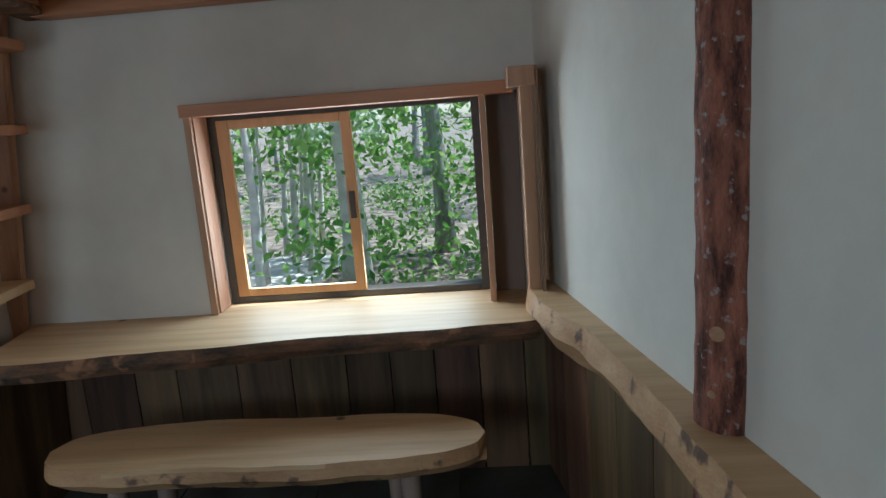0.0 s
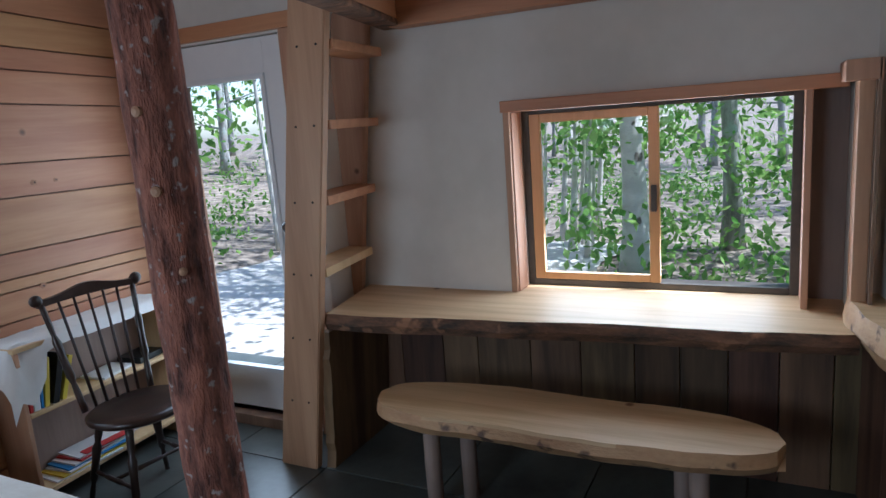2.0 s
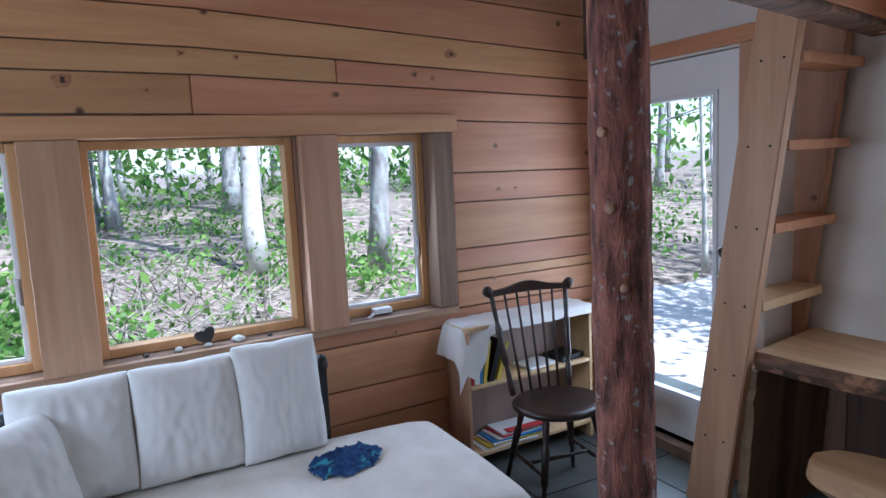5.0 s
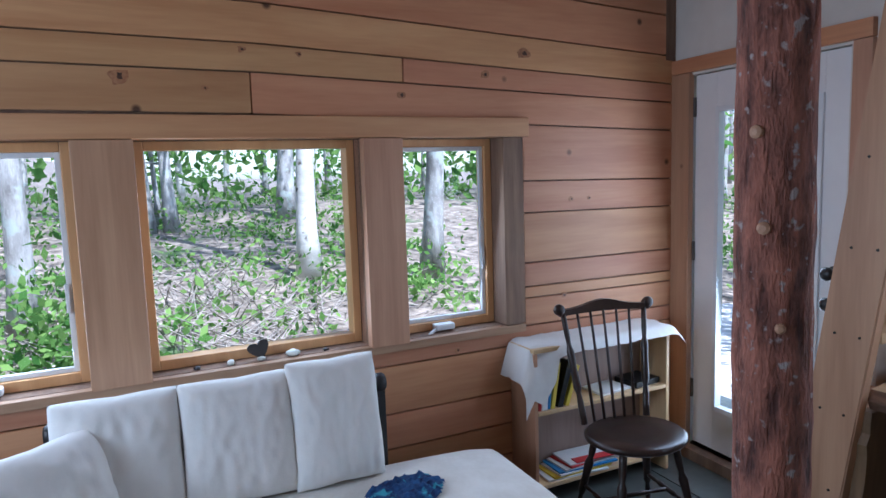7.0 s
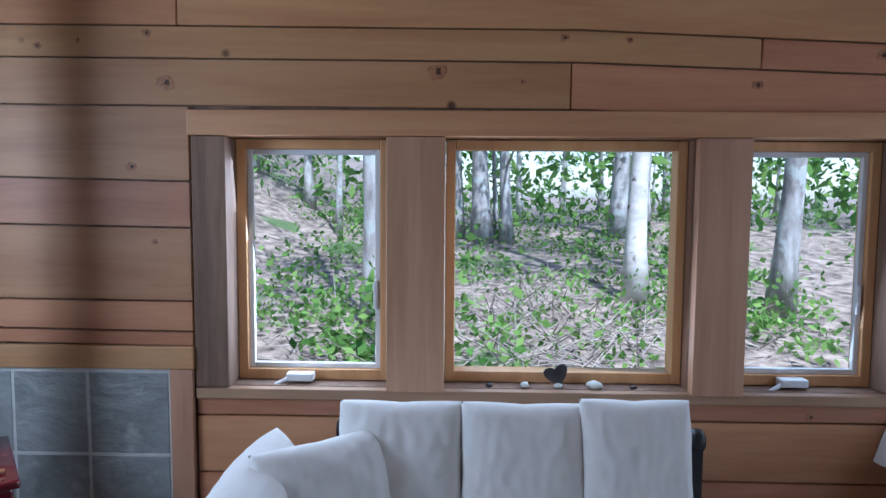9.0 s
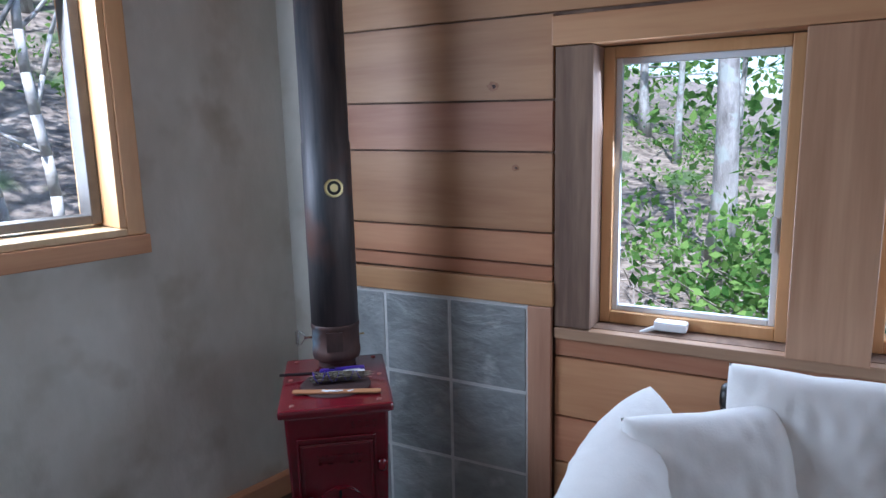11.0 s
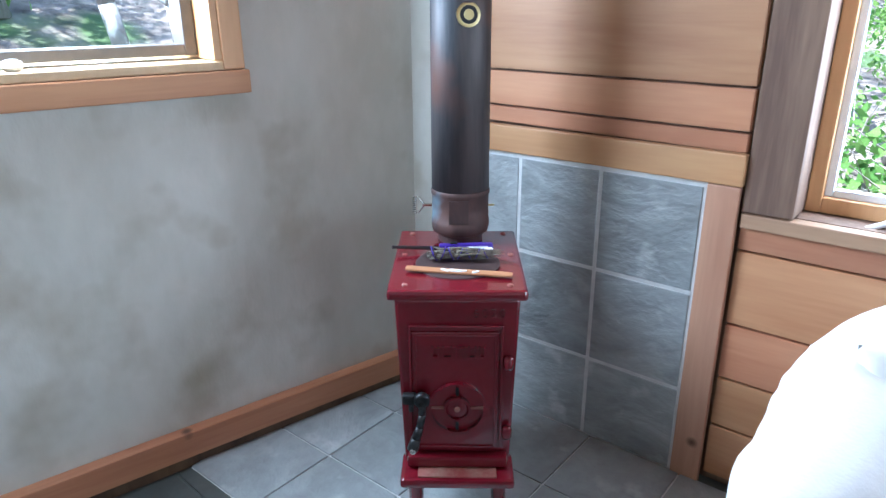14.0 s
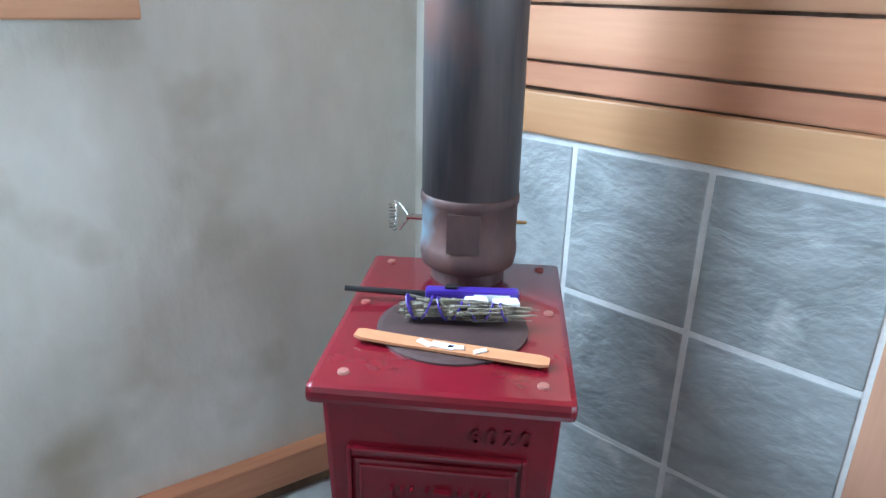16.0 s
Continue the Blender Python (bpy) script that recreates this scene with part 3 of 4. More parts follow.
wob = lambda k, s, a: a * noise.noise(Vector((k * 4.2 + s, s, 0))) + a * .4 * noise.noise(Vector((k * 13 + s, s, 3)))
desk = part("desk", slab(lambda k: (-0.13 + 2.08 * k, 4.135 + 0.20 * k + wob(k, 2, 0.035)), lambda k: (-0.235 + 2.2 * k, 4.71 if k < 0.36 else 4.83), 0.752, 0.075, 0.012, 60), SLAB, smooth=False)
tagged(desk, "long live-edge pine slab desk with dark bark edge", "desk")
split_edge(desk, BARKY, lambda p: p.normal.z < 0.75 and p.normal.y < -0.1)
bench = thing("bench", pose(0, 0, 0), "rounded live-edge pine bench on peeled log legs", "bench")
bs = part("seat", slab(lambda k: (0.20 + 1.53 * k, 4.03 - 0.17 * (1 - abs(2 * k - 1) ** 5) ** .5 + 0.02 * k + wob(k, 7, 0.02)), lambda k: (0.20 + 1.53 * k, 4.045 + 0.18 * (1 - abs(2 * k - 1) ** 5) ** .5 + wob(k, 9, 0.015)), 0.465, 0.085, 0.03, 60), SLAB, bench)
split_edge(bs, STRIPPED, lambda p: p.normal.z < 0.5)
for x, y in ((0.46, 3.97), (0.55, 4.12), (1.47, 4.0), (1.40, 4.14)):
    part("leg", lathe([(0.034, 0), (0.032, 0.2), (0.035, 0.385)], 14, wobble=0.15, seed=x), GREYBOARD, bench, m=pose(x, y, 0), smooth=True)
ledge = part("ledge_shelf", slab(lambda k: (1.925 + 0.33 * k - 0.02 * math.sin(k * 9) + wob(k, 4, 0.03), 4.56 - 1.75 * k), lambda k: (2.02 + 0.335 * k, 4.56 - 1.75 * k), 0.845, 0.165, 0.045, 50), SLAB)
tagged(ledge, "rough live-edge pine ledge along the plaster wall", "shelf")
split_edge(ledge, STRIPPED, lambda p: p.normal.z < 0.6 and p.normal.x < 0)

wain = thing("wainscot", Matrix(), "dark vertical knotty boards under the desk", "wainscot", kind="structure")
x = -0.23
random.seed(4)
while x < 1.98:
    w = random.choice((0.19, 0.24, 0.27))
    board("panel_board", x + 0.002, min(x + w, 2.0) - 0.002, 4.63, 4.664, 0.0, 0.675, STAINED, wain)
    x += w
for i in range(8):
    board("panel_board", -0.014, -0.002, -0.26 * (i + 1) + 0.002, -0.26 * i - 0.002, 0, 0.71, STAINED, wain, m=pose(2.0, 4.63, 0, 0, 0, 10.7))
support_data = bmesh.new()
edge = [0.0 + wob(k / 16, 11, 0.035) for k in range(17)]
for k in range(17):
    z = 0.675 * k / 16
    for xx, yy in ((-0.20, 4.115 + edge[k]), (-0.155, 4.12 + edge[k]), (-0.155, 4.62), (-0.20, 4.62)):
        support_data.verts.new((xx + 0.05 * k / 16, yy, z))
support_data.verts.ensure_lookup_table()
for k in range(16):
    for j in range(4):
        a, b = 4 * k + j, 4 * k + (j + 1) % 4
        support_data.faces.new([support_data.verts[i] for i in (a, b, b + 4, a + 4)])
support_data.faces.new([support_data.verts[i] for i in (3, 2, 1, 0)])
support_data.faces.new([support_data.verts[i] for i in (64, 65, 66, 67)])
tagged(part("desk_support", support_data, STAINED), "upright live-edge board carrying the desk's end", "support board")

# ladder to the loft: the outer stringer stands free, the inner one is on the wall
ladder = thing("ladder", Matrix(), "pine loft ladder with wide stringers and flat rungs", "ladder")


def stringer(y0, y1, x0, x1, w0, w1, z1):
    bm = bmesh.new()
    vs = [bm.verts.new(c) for c in ((x0, y0, 0), (x0 + w0, y0, 0), (x0 + w0, y1, 0), (x0, y1, 0), (x1, y0, z1), (x1 + w1, y0, z1), (x1 + w1, y1, z1), (x1, y1, z1))]
    for f in ((3, 2, 1, 0), (4, 5, 6, 7), (0, 1, 5, 4), (1, 2, 6, 5), (2, 3, 7, 6), (3, 0, 4, 7)):
        bm.faces.new([vs[i] for i in f])
    bmesh.ops.bevel(bm, geom=bm.edges[:], offset=0.005, segments=2, affect='EDGES')
    return bm


part("stringer", stringer(4.075, 4.12, -0.44, -0.095, 0.21, 0.185, 2.12), PINE_UP, ladder)
part("stringer", stringer(4.61, 4.655, -0.555, -0.265, 0.21, 0.205, 2.12), PINE_UP, ladder)
for z in (0.34, 0.65, 0.95, 1.27, 1.59, 1.91):
    x0 = -0.43 + 0.16 * z
    bm = cube(0.0, 0.16, 4.12, 4.61, z - 0.02, z + 0.02, 0.004)
    for v in bm.verts:
        v.co.x += x0 + 0.035 - 0.14 * (v.co.y - 4.12)
    part("rung", bm, PALE if z == 0.95 else PINE_X, ladder)
    for dx in (0.06, 0.155):
        part("screw", rod((x0 - 0.01 + dx, 4.0715, z), (x0 - 0.01 + dx, 4.078, z), 0.005), CAST, ladder)

# loft edge over the desk
rim = tagged(part("loft_rim_board", cube(0.08, 2.3, 4.56, 4.665, 2.005, 2.3, 0.006), PINE_X), "knotty pine rim board of the loft", "beam", kind="structure")
beam = thing("loft_beam", pose(0.0, 4.665, 2.01, 0, 0, 13), "heavy pine loft beam with dark bark underside", "beam", kind="structure")
part("timber", cube(0.0, 0.10, -4.6, 0.0, 0.03, 0.27, 0.01), PINE, beam)
part("bark_face", cube(-0.01, 0.105, -4.6, 0.0, 0.0, 0.03, 0.01), BARKY, beam)
loft = tagged(part("loft_floor", cube(0.1, 3.4, 1.9, 4.66, 2.305, 2.345), ROOFING), "pine boards of the loft floor", "loft floor", kind="structure")
for y in (3.9, 3.2, 2.5):
    tagged(board("joist", 0.4, 2.25, y, y + 0.06, 2.14, 2.30, PINE_X, None), "pine joist under the loft", "joist", group="loft joists", kind="structure")


def bark_log(name, x, y, r, z1, label, seed, knots=()):
    bm = lathe([(r * (1.05 - 0.07 * i / 300), z1 * i / 300) for i in range(301)], 56)
    for v in bm.verts:
        q = Vector((v.co.x * 26 + seed, v.co.y * 26, v.co.z * 9))
        k = 1 + 0.035 * noise.noise(Vector((seed, v.co.z * 1.7, 0))) + 0.05 * noise.noise(q) + 0.05 * max(0, noise.noise(q * 2.3))
        v.co.x, v.co.y = v.co.x * k + 0.008 * math.sin(v.co.z * 2.1 + seed), v.co.y * k
    t = part(name, bm, BARK, m=pose(x, y, 0), smooth=True)
    tagged(t, label, "log post", kind="")
    for a, z, s in knots:
        part("knot", lathe([(s, -0.02), (s, 0.004), (s * .5, 0.007)], 10), KNOTWOOD, t, "pale cut branch knot", pose(r * math.cos(a), r * math.sin(a), z, 0, 90, math.degrees(a)))
    return t


bark_log("log_post", 0.672, 2.683, 0.056, 3.0, "slender upright log post with reddish flaky bark", 1.0, ((-0.75, 1.337, 0.008), (-1.45, 1.629, 0.010), (-1.2, 1.487, 0.010)))
bark_log("log_post", 2.262, 3.30, 0.07, 2.3, "peeling log post set into the plaster wall", 5.0, ((-2.2, 1.06, 0.016), (-2.35, 0.93, 0.009), (-2.0, 1.72, 0.016)))

# south window
slider("window_5", SOUTH_W @ pose(1.83, -0.12, 1.20, 0, 0, 90), 1.16, 0.86, "sliding window with pine trim in the plaster wall")
strim = thing("plaster_window_trim", SOUTH_W, "pale pine boards around the plaster wall's window", "window trim", kind="structure")
board("casing", 0.585, 0.645, 0.0, 0.028, 1.165, 2.14, WINWOOD, strim)
board("casing", 1.855, 1.92, 0.0, 0.028, 1.165, 2.14, WINWOOD, strim)
board("stool", 0.575, 1.93, 0.0, 0.034, 1.10, 1.163, PINE_X, strim)
board("casing", 0.585, 1.92, 0.0, 0.026, 2.142, 2.20, WINWOOD, strim)
board("jamb", 0.645, 0.668, -0.29, 0.026, 1.19, 2.08, WINWOOD, strim)
board("jamb", 1.832, 1.855, -0.29, 0.026, 1.19, 2.08, WINWOOD, strim)
board("sill", 0.646, 1.854, -0.29, 0.03, 1.165, 1.188, PALE, strim)
for x_ in (1.13, 1.17, 1.24):
    tagged(part("pebble", lathe([(0.012, 0), (0.024, 0.01), (0.02, 0.022), (0.006, 0.028)], 10, wobble=.4, seed=x_ * 9), QUARTZ, m=SOUTH_W @ pose(x_, -0.02, 1.188)), "pale quartz pebble on the window sill", "stone", group="stones on the sill")

# ---- sofa corner ----
daybed = thing("daybed", Matrix(), "black-framed daybed with a cream mattress", "daybed")
mb = cube(-1.10, -0.26, 1.22, 3.09, 0.27, 0.425)
bmesh.ops.subdivide_edges(mb, edges=mb.edges[:], cuts=18, use_grid_fill=True)
for v in mb.verts:
    cx, cy, cz = -0.68, 2.155, 0.3475
    u, w, h = (v.co.x - cx) / 0.42, (v.co.y - cy) / 0.935, (v.co.z - cz) / 0.0775
    k = 1 - 0.035 * abs(h) ** 4
    v.co.x, v.co.y = cx + (v.co.x - cx) * k, cy + (v.co.y - cy) * k
    if h > 0:
        v.co.z += 0.018 * (1 - u ** 4) * (1 - w ** 4) + 0.006 * noise.noise(v.co * 4) - 0.02 * (abs(u) ** 12 + abs(w) ** 12) * h
part("mattress", mb, LINEN, daybed, "cream cotton mattress", smooth=True)
for y in (1.44, 2.60):
    a = part("arm_post", cube(-1.16, -1.11, y - 0.022, y + 0.022, 0.0, 0.74, 0.006), BLACK, daybed)
    part("finial", lathe([(0.03, -0.022), (0.038, -0.012), (0.038, 0.012), (0.03, 0.022)], 16), BLACK, a, m=pose(-1.12, y, 0.745, 90), smooth=True)
part("back_rail", cube(-1.16, -1.125, 1.46, 2.58, 0.62, 0.70, 0.008), BLACK, daybed)
part("side_rail", cube(-0.33, -0.30, 1.25, 3.05, 0.18, 0.268, 0.006), BLACK, daybed)
part("side_rail", cube(-1.10, -1.07, 1.25, 3.05, 0.18, 0.268, 0.006), BLACK, daybed)
for x_, y in ((-0.33, 1.26), (-0.33, 3.0), (-1.07, 1.26), (-1.07, 3.0)):
    part("leg", cube(x_ - 0.03, x_ + 0.03, y - 0.03, y + 0.03, 0.009, 0.179, 0.005), BLACK, daybed)


def cushion(y, w, h, t, x_, lean, yaw, label, seed, z=0.432, roll=0):
    o = part("cushion", pillow(w, h, t, seed), CLOTH, m=pose(x_, y, z, roll, lean, yaw), smooth=True)
    return tagged(o, label, "cushion", group="cushions on the daybed")


cushion(2.385, 0.36, 0.49, 0.17, -0.94, -12, 3, "square white cotton cushion leaning on the wall", 3)
cushion(2.04, 0.42, 0.465, 0.17, -0.955, -12, 2, "plump white cotton back cushion with creases", 8)
cushion(1.65, 0.42, 0.46, 0.17, -0.955, -12, 3, "plump white cotton back cushion with creases", 14)
cushion(1.27, 0.62, 0.34, 0.24, -0.70, 0, 90, "round-edged white cushion along the daybed's end", 21, roll=10)
cushion(1.50, 0.44, 0.40, 0.16, -0.76, -20, 40, "white cushion slumped across the daybed's corner", 27)

shirt_bm = bmesh.new()
g = {}
for i in range(33):
    for j in range(25):
        a, b = i / 16 - 1, j / 12 - 1
        r = max(0, 1 - (a * a + b * b) * (0.85 + 0.5 * noise.noise(Vector((a * 2, b * 2, 4)))))
        if r <= 0:
            continue
        g[i, j] = shirt_bm.verts.new((a * 0.11, b * 0.15, 0.006 + 0.045 * r ** .5 * (0.55 + abs(noise.noise(Vector((a * 4, b * 4, 1))))) + 0.012 * noise.noise(Vector((a * 9, b * 9, 2)))))
for (i, j) in list(g):
    if all(k in g for k in ((i + 1, j), (i, j + 1), (i + 1, j + 1))):
        shirt_bm.faces.new((g[i, j], g[i + 1, j], g[i + 1, j + 1], g[i, j + 1]))
tagged(part("cloth", shirt_bm, BLUE, m=pose(-0.74, 2.56, 0.436, 0, 0, 20), smooth=True), "crumpled blue patterned cloth lying on the mattress", "cloth")

# bookcase, with local x toward the room
BC = WEST @ pose(0.008, 3.22, 0)
bookcase = thing("bookcase", BC, "low pale pine bookcase with two open shelves", "bookcase")
D = 0.20
board("side", 0, D, 0, 0.02, 0.0, 0.74, PINE_UP, bookcase)
board("side", 0, D, 0.815, 0.835, 0.0, 0.74, PALE, bookcase)
board("top", 0, D + 0.005, -0.005, 0.84, 0.742, 0.762, PALE, bookcase)
board("shelf", 0.012, D, 0.021, 0.814, 0.44, 0.46, PALE, bookcase)
board("shelf", 0.012, D, 0.021, 0.814, 0.08, 0.10, PALE, bookcase)
board("back", 0, 0.01, 0.021, 0.814, 0.102, 0.738, GREYBOARD, bookcase)
cb = bmesh.new()
g = {}
for i in range(41):
    for j in range(17):
        u, v = i / 40, j / 16
        yy = -0.06 + 0.96 * u
        xx = 0.0 + 0.25 * v
        zz = 0.770 + 0.012 * abs(noise.noise(Vector((u * 14, v * 5, 0))))
        over = max(0, -yy - 0.005) + max(0, yy - 0.845) + max(0, xx - D - 0.01)
        if over > 0:
            zz -= over * (3.0 if yy < 0.12 else 1.0)
        if yy < 0.14 and xx > D - 0.02:
            zz -= 0.16 * (1 - abs(yy - 0.03) / 0.12) * min(1, (xx - D + 0.02) / 0.03) if abs(yy - .03) < .12 else 0
            xx = min(xx, D + 0.02)
        g[i, j] = cb.verts.new((xx, yy, zz))
for i in range(40):
    for j in range(16):
        cb.faces.new((g[i, j], g[i + 1, j], g[i + 1, j + 1], g[i, j + 1]))
tagged(part("shelf_cloth", cb, CLOTH, m=BC, smooth=True), "crumpled white cloth draped over the bookcase", "cloth")
y = 0.03
for w, h, mat, lean in ((0.014, 0.19, REDP, 4), (0.03, 0.23, PAPER, 5), (0.012, 0.235, BLUP, 6), (0.022, 0.22, YELP, 10), (0.03, 0.225, CAST, 17), (0.02, 0.2, YELP, 20)):
    b = part("book", cube(0, 0.14, 0, w, 0, h, 0.002), mat, m=BC @ pose(0.05, y, 0.463, -lean, 0, 0))
    tagged(b, "upright book leaning on its neighbours", "book", group="books on the shelf")
    y += w + 0.004 + (0.012 if lean > 8 else 0)
for k, (yy, w, h, mat) in enumerate(((0.40, 0.2, 0.012, PAPER), (0.62, 0.17, 0.03, CAST))):
    tagged(part("book", cube(0, 0.15, 0, w, 0, h, 0.002), mat, m=BC @ pose(0.03, yy, 0.4605, 0, 0, 6)), "book lying flat on the shelf", "book", group="books on the shelf")
for k in range(7):
    tagged(part("magazine", cube(0, 0.16, 0, 0.34, 0, 0.008, 0.001), (PAPER, YELP, PAPER, BLUP, PAPER, REDP, PAPER)[k], m=BC @ pose(0.025 + 0.006 * (k % 3), 0.10 + 0.02 * k, 0.1005 + 0.0085 * k, 0, 0, (k * 37) % 11 - 5)), "paper magazine in a loose stack", "magazine", group="magazines on the bottom shelf")
tagged(part("folder", cube(0, 0.05, 0, 0.26, 0, 0.004), REDP, m=BC @ pose(0.14, 0.25, 0.161, 0, 0, -4)), "red folder on the magazine stack", "folder")

# spindle-back chair: local +x is its front
chair = thing("spindle_chair", pose(-0.80, 3.63, 0, 0, 0, -8), "dark-stained wooden spindle-back chair", "chair")
sb = lathe([(0.185, -0.022), (0.205, -0.008), (0.208, 0.008), (0.195, 0.018), (0.1, 0.008), (0.01, 0.004)], 32)
for v in sb.verts:
    if v.co.x < 0:
        v.co.x *= 0.9
    v.co.y *= 1.06
part("seat", sb, EBONY, chair, m=pose(0, 0, 0.44), smooth=True)
for sx in (1, -1):
    for sy in (1, -1):
        part("leg", rod((0.11 * sx, 0.12 * sy, 0.425), (0.19 * sx, 0.19 * sy, 0.0), 0.017, 0.012, 12, turned=True), EBONY, chair, smooth=True)
for sy in (1, -1):
    part("stretcher", rod((0.16, 0.16 * sy, 0.17), (-0.16, 0.16 * sy, 0.17), 0.009, turned=True), EBONY, chair, smooth=True)
part("stretcher", rod((0, -0.16, 0.17), (0, 0.16, 0.17), 0.009, turned=True), EBONY, chair, smooth=True)
for sy in (1, -1):
    part("back_post", rod((-0.155, 0.155 * sy, 0.45), (-0.26, 0.205 * sy, 0.93), 0.015, 0.012, 12, turned=True), EBONY, chair, smooth=True)
for k in range(5):
    yy = -0.10 + 0.05 * k
    part("spindle", rod((-0.165, yy, 0.45), (-0.268, yy * 1.32, 0.935), 0.0075, 0.006), EBONY, chair, smooth=True)
cr = bmesh.new()
prev = None
for i in range(33):
    a = i / 16 - 1
    z0, z1 = 0.922 + 0.008 * (1 - a * a), 0.952 + 0.032 * math.exp(-(a * 2.2) ** 2) + (0.018 if abs(a) > .9 else 0)
    xx, yy = -0.275 + 0.018 * a * a, 0.225 * a
    row = [cr.verts.new(c) for c in ((xx - 0.011, yy, z0), (xx + 0.011, yy, z0), (xx + 0.011, yy, z1), (xx - 0.011, yy, z1))]
    if prev:
        for j in range(4):
            cr.faces.new((prev[j], prev[(j + 1) % 4], row[(j + 1) % 4], row[j]))
    else:
        cr.faces.new(row[::-1])
    prev = row
cr.faces.new(prev)
crest = part("crest_rail", cr, EBONY, chair)
for sy in (1, -1):
    part("scroll", lathe([(0.02, -0.013), (0.026, -0.006), (0.026, 0.006), (0.02, 0.013)], 14), EBONY, crest, m=pose(-0.257, 0.225 * sy, 0.953, 0, 90), smooth=True)

# things on the window sill
for s, mat, r, n_, lab in ((1.95, STONE, .015, "stone", "small dark stone on the sill"), (2.08, QUARTZ, .02, "stone", "pale quartz stone on the sill"), (2.20, QUARTZ, .017, "stone", "pale quartz stone on the sill"), (2.33, QUARTZ, .026, "stone", "pale oval quartz stone on the sill"), (2.47, STONE, .013, "stone", "small dark stone on the sill")):
    s -= 0.15
    tagged(part(n_, lathe([(r * .6, 0), (r, r * .4), (r * .9, r * .8), (r * .3, r * 1.1)], 10, wobble=.5, seed=s * 7), mat, m=WEST @ pose(-0.045, s, 0.838), smooth=True), lab, "stone", group="stones on the sill")
hb = bmesh.new()
pts = [(0.042 * 1.05 * math.sin(t_) ** 3, 0.036 * (math.cos(t_) - 0.38 * math.cos(2 * t_) - 0.15 * math.cos(3 * t_))) for t_ in [2 * math.pi * i / 28 for i in range(28)]]
f1 = [hb.verts.new((-0.008, a, b)) for a, b in pts]
f2 = [hb.verts.new((0.008, a, b)) for a, b in pts]
hb.faces.new(f1)
hb.faces.new(f2[::-1])
for i in range(28):
    hb.faces.new((f1[i], f1[(i + 1) % 28], f2[(i + 1) % 28], f2[i]))
tagged(part("heart_stone", hb, STONE, m=WEST @ pose(-0.06, 2.045, 0.885, 18, -12, 0)), "dark heart-shaped stone propped on the sill", "stone")

# ---- stove ----
stove = thing("wood_stove", pose(-0.746, 0.335, 0.008, 0, 0, 41), "small red enamelled cast-iron wood stove", "stove")


def taper_box(x0, x1, y0, y1, z0, z1, k, bevel):
    bm = cube(x0, x1, y0, y1, z0, z1, bevel)
    for v in bm.verts:
        f = 1 - k * (z1 - v.co.z) / (z1 - z0)
        v.co.y *= f
        v.co.x = x1 + (v.co.x - x1) * 1 - (1 - f) * 0.12
    return bm


part("body", taper_box(-0.205, 0.205, -0.15, 0.15, 0.215, 0.685, 0.10, 0.008), ENAMEL, stove)
part("top_plate", cube(-0.225, 0.222, -0.166, 0.166, 0.686, 0.712, 0.009), ENAMEL, stove)
part("cook_plate", lathe([(0.108, 0.0), (0.108, 0.003), (0.10, 0.0045), (0.01, 0.0045)], 40), PLATE, stove, "brown round cooking plate", pose(0.045, 0, 0.7122))
for sx, sy in ((0.185, 0.125), (0.185, -0.125), (-0.02, -0.14), (-0.02, 0.14), (-0.19, 0.13), (-0.19, -0.13)):
    part("bolt", lathe([(0.008, 0), (0.007, 0.003)], 10), RUSTRED, stove, m=pose(sx, sy, 0.712))
part("ash_lip", cube(0.15, 0.265, -0.145, 0.145, 0.185, 0.212, 0.01), ENAMEL, stove)
part("lip_plate", cube(0.20, 0.255, -0.10, 0.10, 0.2125, 0.2165, 0.002), RUSTRED, stove, "worn bare metal ash plate")
for sx in (0.17, -0.17):
    for sy in (0.11, -0.11):
        part("leg", lathe([(0.014, 0), (0.018, 0.02), (0.022, 0.16), (0.03, 0.21)], 10), ENAMEL, stove, m=pose(sx, sy, 0), smooth=True)
fx = 0.2
sd = part("stove_door", cube(0, 0.014, -0.112, 0.102, 0.0, 0.335, 0.005), ENAMEL, stove, "red cast door with a round draught rosette", pose(fx - 0.006, 0, 0.265, 0, 4.0 * 0.0, 0))
part("door_border", cube(0, 0.006, -0.125, 0.118, -0.012, 0.35, 0.004), ENAMEL, sd, m=pose(-0.002, 0, 0))
for r0, r1 in ((0.073, 0.065), (0.034, 0.028)):
    rb = bmesh.new()
    for rr, zz in ((r0, 0.013), (r0, 0.026), (r1, 0.026), (r1, 0.013)):
        for i in range(32):
            rb.verts.new((zz, rr * math.cos(i * math.pi / 16), 0.125 + rr * math.sin(i * math.pi / 16)))
    rb.verts.ensure_lookup_table()
    for j in range(3):
        for i in range(32):
            rb.faces.new([rb.verts[q] for q in (32 * j + i, 32 * j + (i + 1) % 32, 32 * (j + 1) + (i + 1) % 32, 32 * (j + 1) + i)])
    part("rosette_ring", rb, ENAMEL, sd)
for k in range(4):
    part("rosette_slot", cube(0.0135, 0.0165, -0.004, 0.004, 0.03, 0.07), CAST if k % 2 == 0 else RUSTRED, sd, m=pose(0, 0, 0.125, 90 * k))
for k in range(8):
    part("rosette_petal", rod((0.017, 0, 0.0), (0.017, 0, 0.03), 0.005, 0.002, 6), RUSTRED, sd, m=pose(0, 0, 0.125, 45 * k + 20))
part("rosette_hub", lathe([(0.009, 0), (0.007, 0.012)], 10), RUSTRED, sd, m=pose(0.014, 0, 0.125, 0, 90))
